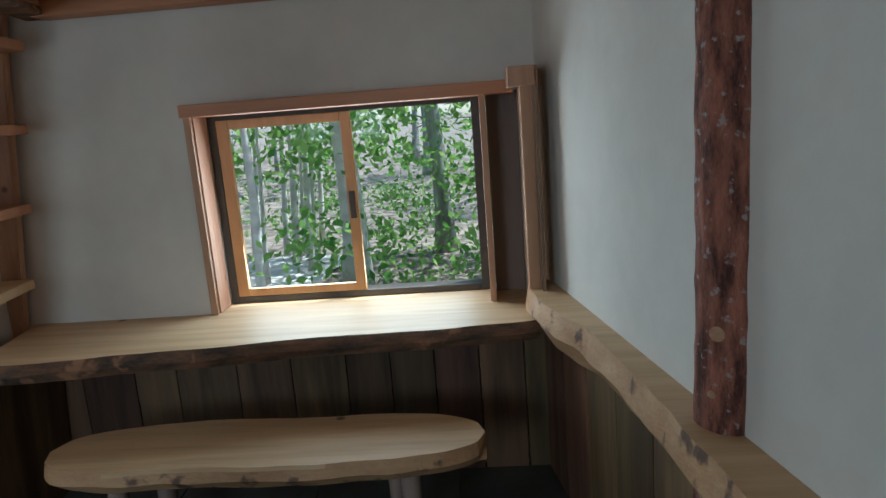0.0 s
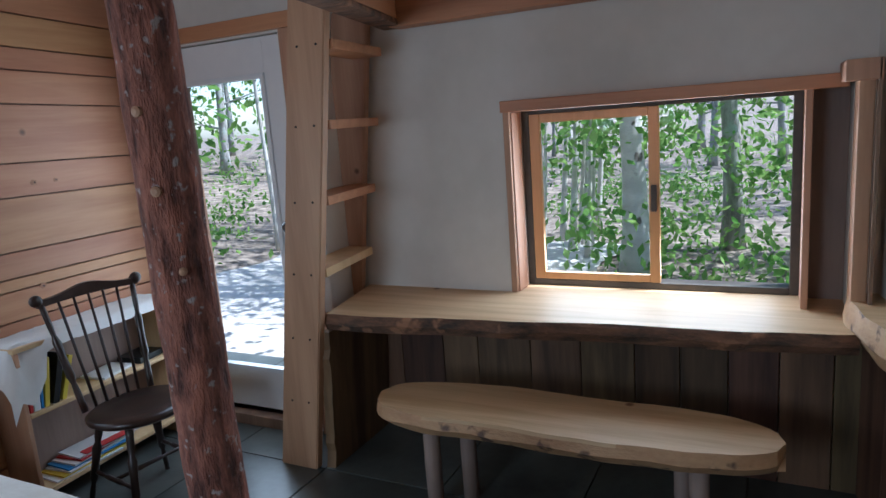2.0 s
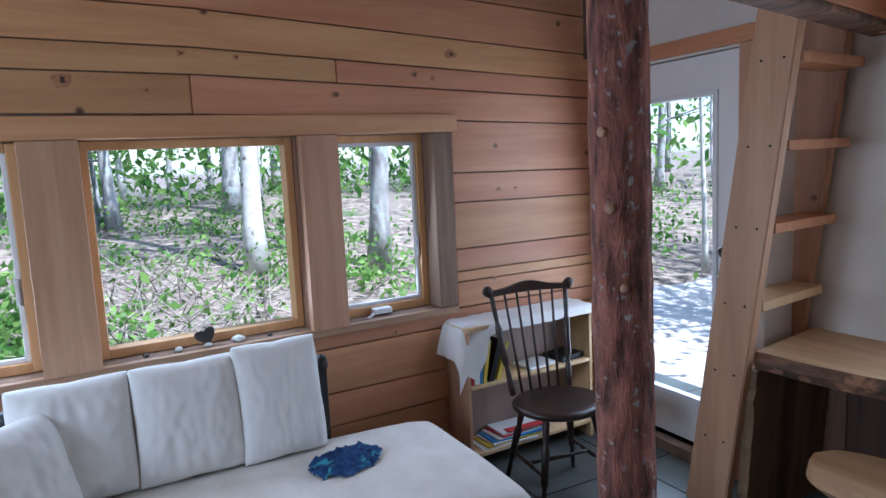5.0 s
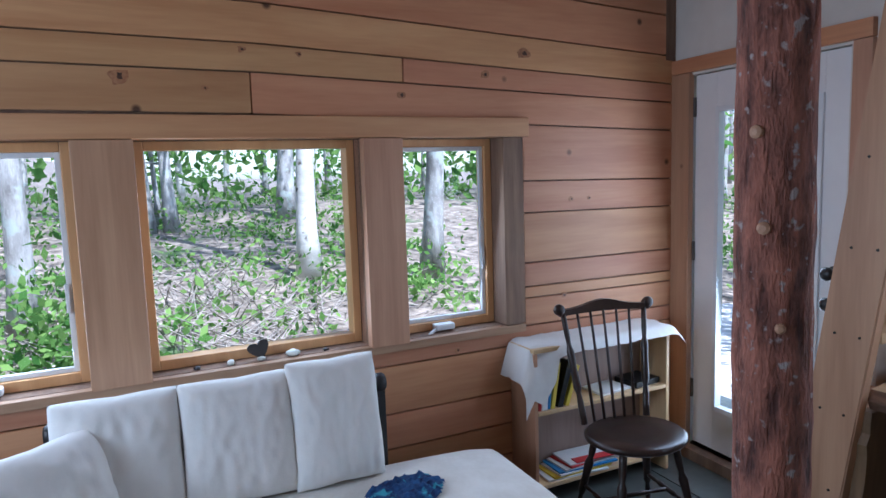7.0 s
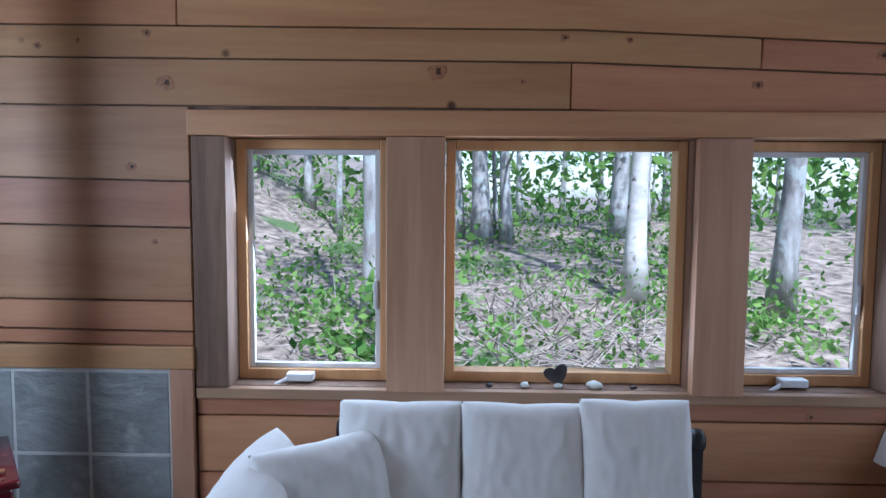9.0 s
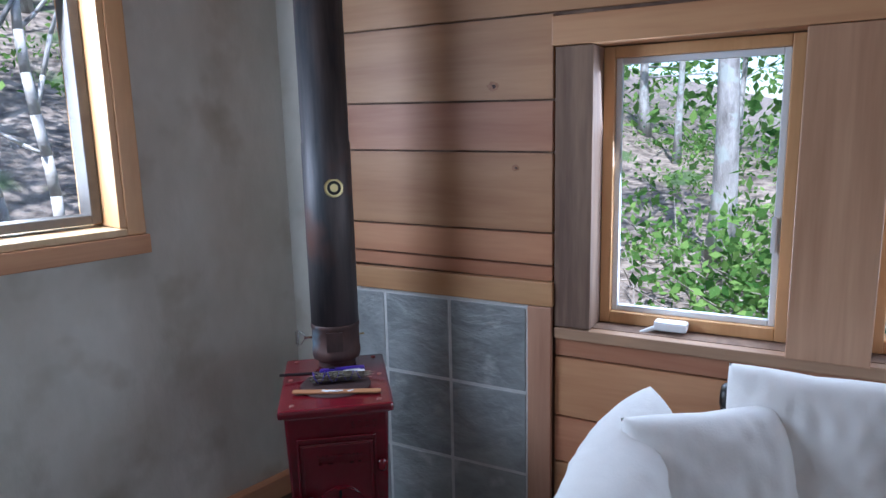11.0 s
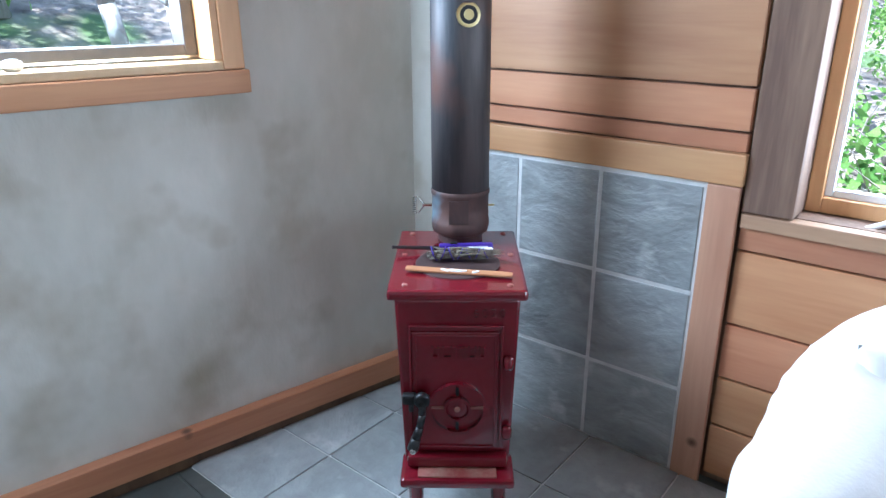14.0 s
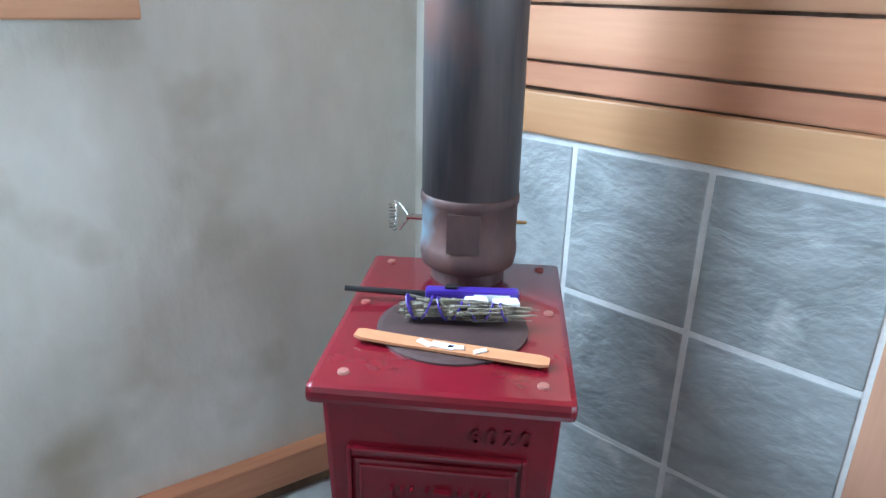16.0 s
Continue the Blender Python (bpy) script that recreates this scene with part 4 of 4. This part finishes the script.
for k, (y0, w) in enumerate(((-0.062, 0.018), (-0.036, 0.024), (-0.004, 0.022), (0.026, 0.020), (0.052, 0.016))):
    for dy in (0, w - 0.004):
        part("raised_letter_bar", cube(0.013, 0.023, y0 + dy, y0 + dy + 0.004, 0.268, 0.298), ENAMEL, sd)
    part("raised_letter_bar", cube(0.013, 0.023, y0 + 0.004, y0 + w - 0.004, 0.268 if k != 2 else 0.294, 0.272 if k != 2 else 0.298), ENAMEL, sd)
for z in (0.30, 0.50):
    part("hinge", lathe([(0.011, 0), (0.013, 0.006), (0.013, 0.028), (0.009, 0.034)], 12), ENAMEL, stove, m=pose(fx + 0.006, 0.125, z), smooth=True)
hb_ = bmesh.new()
lever = [Vector(c) for c in ((0, 0, 0), (0.004, 0.0, -0.035), (0.006, -0.006, -0.07), (0.009, -0.016, -0.10), (0.012, -0.025, -0.132))]
for (p, q), (w0, w1) in zip(zip(lever, lever[1:]), ((0.009, 0.009), (0.009, 0.0095), (0.0095, 0.0125), (0.0125, 0.0145))):
    rod(p, q, w0, w1, 12, hb_)
hd = part("door_handle", hb_, CAST, stove, "black cast door handle", pose(fx + 0.037, -0.086, 0.425), True)
part("handle_eye", lathe([(0.016, -0.012), (0.019, -0.006), (0.019, 0.008), (0.012, 0.011), (0.008, 0.006)], 20), CAST, hd, m=pose(0, 0, 0.004, 0, 90), smooth=True)
part("handle_pivot", cube(-0.026, -0.004, -0.05, -0.014, -0.014, 0.012, 0.006), CAST, hd)
part("latch_hook", cube(-0.02, -0.002, -0.034, -0.022, -0.034, -0.012, 0.004), CAST, hd)
part("handle_tip", lathe([(0.0075, 0), (0.0075, 0.006), (0.004, 0.007)], 12), CHROME, hd, m=pose(0.022, -0.024, -0.128, 0, 90))
for y0, y1, z0, z1 in ((-0.112, 0.105, 0.612, 0.618), (-0.118, -0.112, 0.27, 0.618), (0.105, 0.111, 0.27, 0.618)):
    part("panel_rib", cube(0.203, 0.2125, y0, y1, z0, z1, 0.002), ENAMEL, stove)
for y0, y1, z0, z1 in ((-0.098, 0.09, 0.325, 0.329), (-0.102, -0.098, 0.01, 0.329), (0.09, 0.094, 0.01, 0.329), (-0.098, 0.09, 0.01, 0.014)):
    part("door_moulding", cube(0.0135, 0.018, y0, y1, z0, z1, 0.0015), ENAMEL, sd)
part("rosette_disc", lathe([(0.034, 0.0), (0.034, 0.005), (0.02, 0.008)], 28), ENAMEL, sd, m=pose(0.0135, 0, 0.125, 0, 90), smooth=True)
part("skirt", cube(0.185, 0.222, -0.128, 0.128, 0.218, 0.25, 0.008), ENAMEL, stove)
for k, digit in enumerate("6020"):
    fc = bpy.data.curves.new("raised_digit", 'FONT')
    fc.body, fc.size, fc.extrude, fc.align_x = digit, 0.032, 0.003, 'CENTER'
    fc.materials.append(ENAMEL)
    fo = new("raised_digit", fc)
    me = bpy.data.meshes.new_from_object(fo.evaluated_get(bpy.context.evaluated_depsgraph_get()))
    bpy.data.objects.remove(fo)
    num = new("raised_digit", me)
    num.parent = stove
    num.matrix_basis = pose(0.206, 0.045 + 0.021 * k, 0.637, 90, 0, 90)

pipe = thing("stovepipe", stove.matrix_basis @ pose(-0.155, 0.007, 0.712), "black steel stovepipe with rusty collar and dial", "stovepipe")
part("collar", lathe([(0.062, 0.0), (0.062, 0.028)], 32), PLATE, pipe, smooth=False)
part("lower_pipe", lathe([(0.066, 0.022), (0.078, 0.03), (0.0805, 0.045), (0.0805, 0.062), (0.0785, 0.064), (0.0785, 0.132), (0.081, 0.136), (0.081, 0.146), (0.079, 0.15)], 40), RUSTY, pipe, "rusty lower pipe section", smooth=True)
part("upper_pipe", lathe([(0.079, 0.15), (0.078, 0.74), (0.0755, 0.742), (0.0755, 2.28)], 40), IRON, pipe, smooth=True)
part("clean_out_patch", cube(0.066, 0.0805, -0.03, 0.022, 0.066, 0.13), RUSTY, pipe)
key = part("damper_key", rod((0, -0.078, 0), (0, -0.105, 0), 0.005), CHROME, pipe, "coiled wire damper handle", pose(0, 0, 0.098))
cv = bmesh.new()
last = None
for i in range(90):
    a = i * 0.6
    p = Vector((0.006 * math.cos(a), -0.128 + 0.006 * math.sin(a), -0.024 + 0.048 * i / 89))
    if last is not None:
        rod(last, p, 0.0014, seg=5, bm=cv)
    last = p
for s in (1, -1):
    rod((0, -0.1, 0), (0, -0.118, 0.024 * s), 0.0022, bm=cv)
part("wire_coil", cv, CHROME, key)
part("damper_rod", rod((0, 0.078, 0), (0, 0.095, 0), 0.003), BRASS, pipe, m=pose(0, 0, 0.098))
dial = part("thermometer", lathe([(0.03, 0), (0.03, 0.005), (0.026, 0.006), (0.01, 0.006)], 28), BRASS, pipe, "round brass flue thermometer", pose(0.073, 0.018, 0.60, 0, 84, 14))
part("dial_band", lathe([(0.022, 0.0062), (0.022, 0.008), (0.014, 0.008)], 28), CAST, dial)
part("dial_hub", lathe([(0.014, 0.0065), (0.012, 0.0095)], 20), BRASS, dial)

TOP = stove.matrix_basis @ pose(0, 0, 0.712)
lighter = thing("gas_lighter", TOP @ pose(-0.04, -0.005, 0.012, 0, 0, 4), "purple long-necked gas lighter lying on the stove", "lighter")
part("grip", cube(-0.011, 0.011, -0.045, 0.10, -0.01, 0.012, 0.006), PURPLE, lighter)
part("barrel", rod((0, -0.045, 0), (0, -0.17, 0.006), 0.006, 0.0045), BLACK, lighter)
part("trigger", cube(-0.006, 0.006, -0.015, 0.004, 0.0121, 0.016, 0.001), BLACK, lighter)
part("label_strip", cube(0.0112, 0.0118, 0.03, 0.085, -0.004, 0.007), PAPER, lighter)
random.seed(9)
sbm = bmesh.new()
for i in range(150):
    a, r, y0 = random.uniform(0, 6.28), random.uniform(0.004, 0.017), random.uniform(-0.095, 0.05)
    fl = 1 - 0.45 * max(0, (y0 + 0.0) / 0.08)
    rod((r * math.cos(a) * fl, y0, 0.02 + r * math.sin(a) * fl), (r * math.cos(a + .3) * fl * .9, y0 + random.uniform(0.03, 0.06), 0.02 + r * math.sin(a + .3) * fl * .9), random.uniform(0.002, 0.004), 0.0012, 5, sbm)
sage = tagged(part("herb_bundle", sbm, SAGE, m=TOP @ pose(0.035, 0.015, 0.0045, 0, 0, 0)), "tied bundle of dried grey-green herbs", "herb bundle")
for k in range(7):
    part("thread", lathe([(0.0205 - 0.0009 * k, -0.001), (0.0205 - 0.0009 * k, 0.001)], 14), PURPLE, sage, m=pose(0, -0.075 + 0.022 * k, 0.02, 90 + 25 * (-1) ** k, 0, 0))
strip = bmesh.new()
prev = None
for i in range(25):
    a = i / 24
    yy, zz = -0.13 + 0.265 * a, 0.006 + 0.012 * max(0, 0.25 - a) ** 1.3
    w = 0.013 * (1 if 0 < i < 24 else 0.7)
    row = [strip.verts.new(c) for c in ((-w, yy, zz), (w, yy, zz), (w, yy, zz + 0.004), (-w, yy, zz + 0.004))]
    if prev:
        for j in range(4):
            strip.faces.new((prev[j], prev[(j + 1) % 4], row[(j + 1) % 4], row[j]))
    else:
        strip.faces.new(row[::-1])
    prev = row
strip.faces.new(prev)
holder = tagged(part("incense_holder", strip, TAN, m=TOP @ pose(0.118, 0.0, 0.0, 0, 0, -9)), "flat tan wooden incense holder with ash flecks", "incense holder")
for yy, s in ((-0.03, 1), (-0.005, 1.4), (0.012, 1), (0.045, .8)):
    part("ash_fleck", cube(-0.004 * s, 0.005 * s, -0.012 * s, 0.011 * s, 0.0101, 0.0125, 0.001), PAPER, holder, m=pose(0.002, yy, 0, 0, 0, yy * 900))
for yy, s in ((0.03, .9), (0.075, 1)):
    tagged(part("paper_scrap", cube(-0.012, 0.012, -0.02 * s, 0.02 * s, 0.0, 0.012, 0.004), PAPER, m=TOP @ pose(-0.022, yy, 0.0047, 0, 0, 12)), "crumpled white paper scrap by the herbs", "paper scrap", group="paper scraps")

# ---- outdoors ----


def ground_z(x, y):
    d = max(0, -x - 3.0)
    s = max(0, -y - 2.5)
    return -0.45 + 0.085 * min(d, 14) + 0.42 * min(s, 12) + 0.12 * noise.noise(Vector((x * .25, y * .25, 0))) * min(1, (abs(x) + abs(y)) / 9)


gb = bmesh.new()
steps = sorted({round(s * v, 3) for s in (1, -1) for v in [i * 0.8 for i in range(40)] + [40, 60, 100, 200, 500]})
gv = {(i, j): gb.verts.new((x, y, ground_z(x, y))) for i, x in enumerate(steps) for j, y in enumerate(steps)}
for i in range(len(steps) - 1):
    for j in range(len(steps) - 1):
        gb.faces.new((gv[i, j], gv[i + 1, j], gv[i + 1, j + 1], gv[i, j + 1]))
tagged(part("ground", gb, LITTER, smooth=True), "sun-dappled forest floor of brown leaf litter", "ground", kind="structure")

# patch laid over the ground outside the door; its pale colour imitates sunlight
pb = bmesh.new()
pv = {}
for i in range(21):
    for j in range(21):
        x, y = -5.0 + 0.24 * i + 0.15 * math.sin(j * .7), 5.6 + 0.3 * j + 0.2 * math.sin(i * .9)
        pv[i, j] = pb.verts.new((x, y, ground_z(x, y) + 0.05))
for i in range(20):
    for j in range(20):
        pb.faces.new((pv[i, j], pv[i + 1, j], pv[i + 1, j + 1], pv[i, j + 1]))
SUNLIT_GROUND = material("ground_with_painted_sun", (0.42, 0.39, 0.34), (0.58, 0.55, 0.50), 0.9, scale=(14, 14, 14), bump=0.5)
tagged(part("clearing", pb, SUNLIT_GROUND, smooth=True), "clearing outside the door with sunlight put into its pale ground", "clearing", kind="structure")

rng = np.random.default_rng(3)


def leaf_cloud(name, centres, mat, size, parent=None, m=None):
    """Many small folded leaves at the given centres."""
    n = len(centres)
    a = rng.normal(size=(n, 3))
    a /= np.linalg.norm(a, axis=1)[:, None]
    b = np.cross(a, rng.normal(size=(n, 3)))
    b /= np.linalg.norm(b, axis=1)[:, None]
    s = size * rng.uniform(0.6, 1.4, (n, 1))
    v = np.stack([centres - a * s, centres + b * s * .55, centres + a * s, centres - b * s * .55], 1).reshape(-1, 3)
    f = np.arange(4 * n).reshape(-1, 4)
    me = bpy.data.meshes.new(name)
    me.from_pydata(v.tolist(), [], f.tolist())
    me.materials.append(mat)
    ob = new(name, me)
    if parent:
        ob.parent = parent
    return ob


def tree_model(x, y, r, h, bark, label, lean=0.0, crown_from=0.35, leaves=2600, fork=False):
    t = thing("tree", pose(x, y, ground_z(x, y) - 0.05), label, "tree", group="trees of the woods")
    rows = [(r * (1.5 if i == 0 else 1.12 if i == 1 else 1) * (1 - 0.8 * (i / 14)), h * i / 14 + (0.25 if i == 1 else 0) * 0) for i in range(15)]
    bm = lathe(rows, 12, wobble=0.12, seed=x)
    for v in bm.verts:
        v.co.x += lean * v.co.z + 0.06 * math.sin(v.co.z * 1.1 + x)
        v.co.y += 0.05 * math.sin(v.co.z * 0.9 + y)
    trunk = part("trunk", bm, bark, t, smooth=True)
    cs = []
    for k in range(16):
        z0 = h * rng.uniform(crown_from, 0.95)
        a, L = rng.uniform(0, 6.28), rng.uniform(0.9, 2.2) * (h / 9)
        p0 = Vector((lean * z0, 0, z0))
        p1 = p0 + Vector((math.cos(a) * L, math.sin(a) * L, rng.uniform(0.0, 0.9)))
        part("limb", rod(p0, p1, r * 0.25, r * 0.06, 6), bark, t)
        for q in range(leaves // 16):
            f = rng.uniform(0.3, 1.15)
            cs.append(np.array(p0.lerp(p1, f)) + rng.normal(0, 0.28, 3) * (1, 1, 0.6))
    leaf_cloud("crown", np.array(cs), LEAF, 0.065, t)
    return t


# the first trunk wears the white bark so that it looks sunlit
for a in ((-8.6, 4.0, 0.15, 11, BIRCH, "tall grey trunk with pale lichen on its bark"), (-8.0, 5.75, 0.15, 12, TRUNK, "broad grey trunk standing on the slope"), (-6.9, 0.45, 0.13, 11, TRUNK, "grey trunk with leafy low branches"),
          (-15, 4.9, 0.2, 12, TRUNK, "dark slender trunk in the woods"), (-15.5, 5.5, 0.18, 12, TRUNK, "dark slender trunk in the woods"), (-14, 1.6, 0.2, 12, TRUNK, "dark slender trunk in the woods"),
          (0.25, 9.3, 0.14, 10, BIRCH, "white-barked tree leaning by the window"), (1.1, 11.5, 0.12, 10, TRUNK, "dark slender trunk in the woods"), (2.4, 9.5, 0.10, 8, TRUNK, "slender grey trunk among leaves"),
          (-1.6, -6.5, 0.12, 9, TRUNK, "grey trunk on the bank"),
          # four trees added out of view, to keep the sun off the bank
          (2.2, -3.9, 0.14, 11, TRUNK, "grey trunk on the bank"), (3.3, -5.4, 0.15, 12, TRUNK, "grey trunk on the bank"), (1.5, -6.4, 0.12, 11, TRUNK, "grey trunk on the bank"), (4.4, -4.0, 0.15, 12, TRUNK, "grey trunk on the bank")):
    tree_model(*a, lean=rng.uniform(-0.02, 0.02) if a[1] > -3 else rng.uniform(-.15, .15), crown_from=0.3, leaves=500 if a[1] > 9 else 2600)


def forked_tree(x, y, r, lean, forks, bark, label):
    """A leaning young tree: a kinked trunk and long bare forks, with leaves only high up."""
    z0 = ground_z(x, y) - 0.05
    t = thing("tree", pose(x, y, z0), label, "tree", group="trees of the woods")
    pts = [Vector((lean * (0.35 * z + 0.65 * z * z / 5) + 0.04 * math.sin(z * 2.3 + x), 0.05 * math.sin(z * 1.7), z)) for z in [0.35 * i for i in range(16)]]
    tb_ = bmesh.new()
    for i, (p, q) in enumerate(zip(pts, pts[1:])):
        rod(p, q, r * (1 - 0.04 * i), r * (1 - 0.04 * (i + 1)), 10, tb_)
    part("trunk", tb_, bark, t, smooth=True)
    leaves_at = []
    for i, dx, dz, L, w in forks:
        p = pts[i]
        fb = bmesh.new()
        for k_ in range(6):
            q = p + Vector((dx * L / 6 + 0.02 * math.sin(k_ * 2.1), 0.04 * math.cos(k_ + i), dz * L / 6 + 0.015 * k_))
            rod(p, q, w * (1 - k_ / 8), w * (1 - (k_ + 1) / 8), 7, fb)
            p = q
        part("limb", fb, bark, t, smooth=True)
        for q_ in range(90):
            leaves_at.append(np.array(p) + rng.normal(0, 0.3, 3))
    leaf_cloud("crown", np.array(leaves_at), SUNNY_LEAF, 0.05, t)
    return t


forked_tree(-2.0, -4.4, 0.075, 0.19, ((4, -0.5, 0.9, 2.2, 0.03), (6, 0.85, 0.45, 1.3, 0.028), (8, 0.3, 1.0, 1.6, 0.03), (10, -0.6, 0.8, 1.2, 0.025)), TRUNK, "grey leaning young tree with long bare forks")
forked_tree(-2.42, -4.35, 0.052, 0.05, ((3, 0.9, 0.55, 1.1, 0.02), (4, -0.35, 1.0, 2.0, 0.026), (6, -0.7, 0.75, 1.2, 0.02), (9, 0.5, 0.9, 1.5, 0.02)), BIRCH, "pale forked young tree with sunlit bark")
k = 0
while k < 120:
    ang, d = rng.uniform(0, 6.28), rng.uniform(12, 34)
    x_, y_ = d * math.cos(ang), d * math.sin(ang) + 2
    if x_ > 6 or (-13 < x_ < 4 and 5 < y_ < 24):
        continue
    r = rng.uniform(0.05, 0.16)
    tree_model(x_, y_, r, rng.uniform(8, 13), TRUNK if rng.random() < .7 else BIRCH, "slender forest tree with a leafy crown", crown_from=0.15, leaves=640)
    k += 1
k = 0
while k < 48:
    x_, y_ = rng.uniform(-6.5, -0.4), rng.uniform(8.0, 13)
    tree_model(x_, y_, rng.uniform(0.025, 0.05), rng.uniform(4, 7), BIRCH, "thin pale sapling in the sun", crown_from=0.4, leaves=110)
    k += 1

# undergrowth: low leaves on the slope, dense leaves north of the desk window, brush heap
cs = []
for k in range(420):
    ang, d = rng.uniform(0, 6.28), rng.uniform(5, 22)
    x_, y_ = d * math.cos(ang) - 1, d * math.sin(ang) + 2
    if (-2.8 < x_ < 3.5 and -2 < y_ < 6.5) or (-5 < x_ < 4 and -9 < y_ < 0 and k % 4) or (-5.5 < x_ < 0.2 and 5 < y_ < 13):
        continue
    h = rng.uniform(0.2, 0.7)
    for q in range(90):
        cs.append((x_ + rng.normal(0, .4), y_ + rng.normal(0, .4), ground_z(x_, y_) + abs(rng.normal(0, h * .6))))
for k in range(16):
    x_, y_ = rng.uniform(-6.2, -4.8), rng.uniform(0.2, 1.6)
    for q in range(60):
        cs.append((x_ + rng.normal(0, .2), y_ + rng.normal(0, .2), ground_z(x_, y_) + abs(rng.normal(0.1, .5))))
for k in range(4):
    x_, y_ = rng.uniform(-3.5, 2.5), rng.uniform(-9, -6)
    z_ = ground_z(x_, y_) + rng.uniform(0.0, 1.5)
    for q in range(60):
        cs.append((x_ + rng.normal(0, .35), y_ + rng.normal(0, .3), z_ + rng.normal(0, .25)))
tagged(leaf_cloud("undergrowth", np.array(cs), LEAF, 0.055), "low green shrubs and seedlings of the woods", "undergrowth", kind="stuff")
cs = []
for k in range(95):
    x_, y_ = rng.uniform(-0.6, 5.6), rng.uniform(8, 12)
    z_ = rng.uniform(-0.2, 3.4)
    for q in range(150):
        cs.append((x_ + rng.normal(0, .42), y_ + rng.normal(0, .4), z_ + rng.normal(0, .2)))
for k in range(24):
    x_, y_ = rng.uniform(-9.5, -3.8), rng.uniform(-0.6, 6.2)
    h = rng.uniform(0.12, 0.4)
    for q in range(34):
        cs.append((x_ + rng.normal(0, .16), y_ + rng.normal(0, .16), ground_z(x_, y_) + h * rng.uniform(0.3, 1.0)))
tagged(leaf_cloud("bright_saplings", np.array(cs), SUNNY_LEAF, 0.06), "leaves and seedlings with sunlight put into their green", "foliage", kind="stuff")
cs = []
for k in range(5200):
    ang, d = rng.uniform(0.3, 6.0), rng.uniform(17, 40)
    x_, y_, z_ = d * math.cos(ang), d * math.sin(ang) + 2, rng.uniform(0.0, 1.0) ** 1.3 * 13
    if 1.2 < ang < 2.45 and rng.random() < (0.75 if ang < 1.9 else 0.5):
        continue
    for q in range(16):
        cs.append((x_ + rng.normal(0, .8), y_ + rng.normal(0, .8), z_ + rng.normal(0, .7)))
tagged(leaf_cloud("far_woods", np.array(cs), LEAF, 0.19), "far green foliage between the trunks", "foliage", kind="stuff")
tb = bmesh.new()
for k in range(900):
    if k < 380:
        x_, y_ = rng.normal(-6.6, 1.4), rng.normal(2.1, 1.1)
    else:
        x_, y_ = rng.uniform(-9, -3.5), rng.uniform(-1, 6)
    z_ = ground_z(x_, y_)
    a, L = rng.uniform(0, 6.28), rng.uniform(0.3, 1.1)
    rise = rng.uniform(0.0, 0.65) if k < 380 else rng.uniform(0, .06)
    rod((x_, y_, z_ - 0.02), (x_ + L * math.cos(a), y_ + L * math.sin(a), z_ + rise), 0.011, 0.003, 4, tb)
tagged(part("brush_heap", tb, TWIG), "tangled heap of dry grey branches", "brush", kind="stuff")
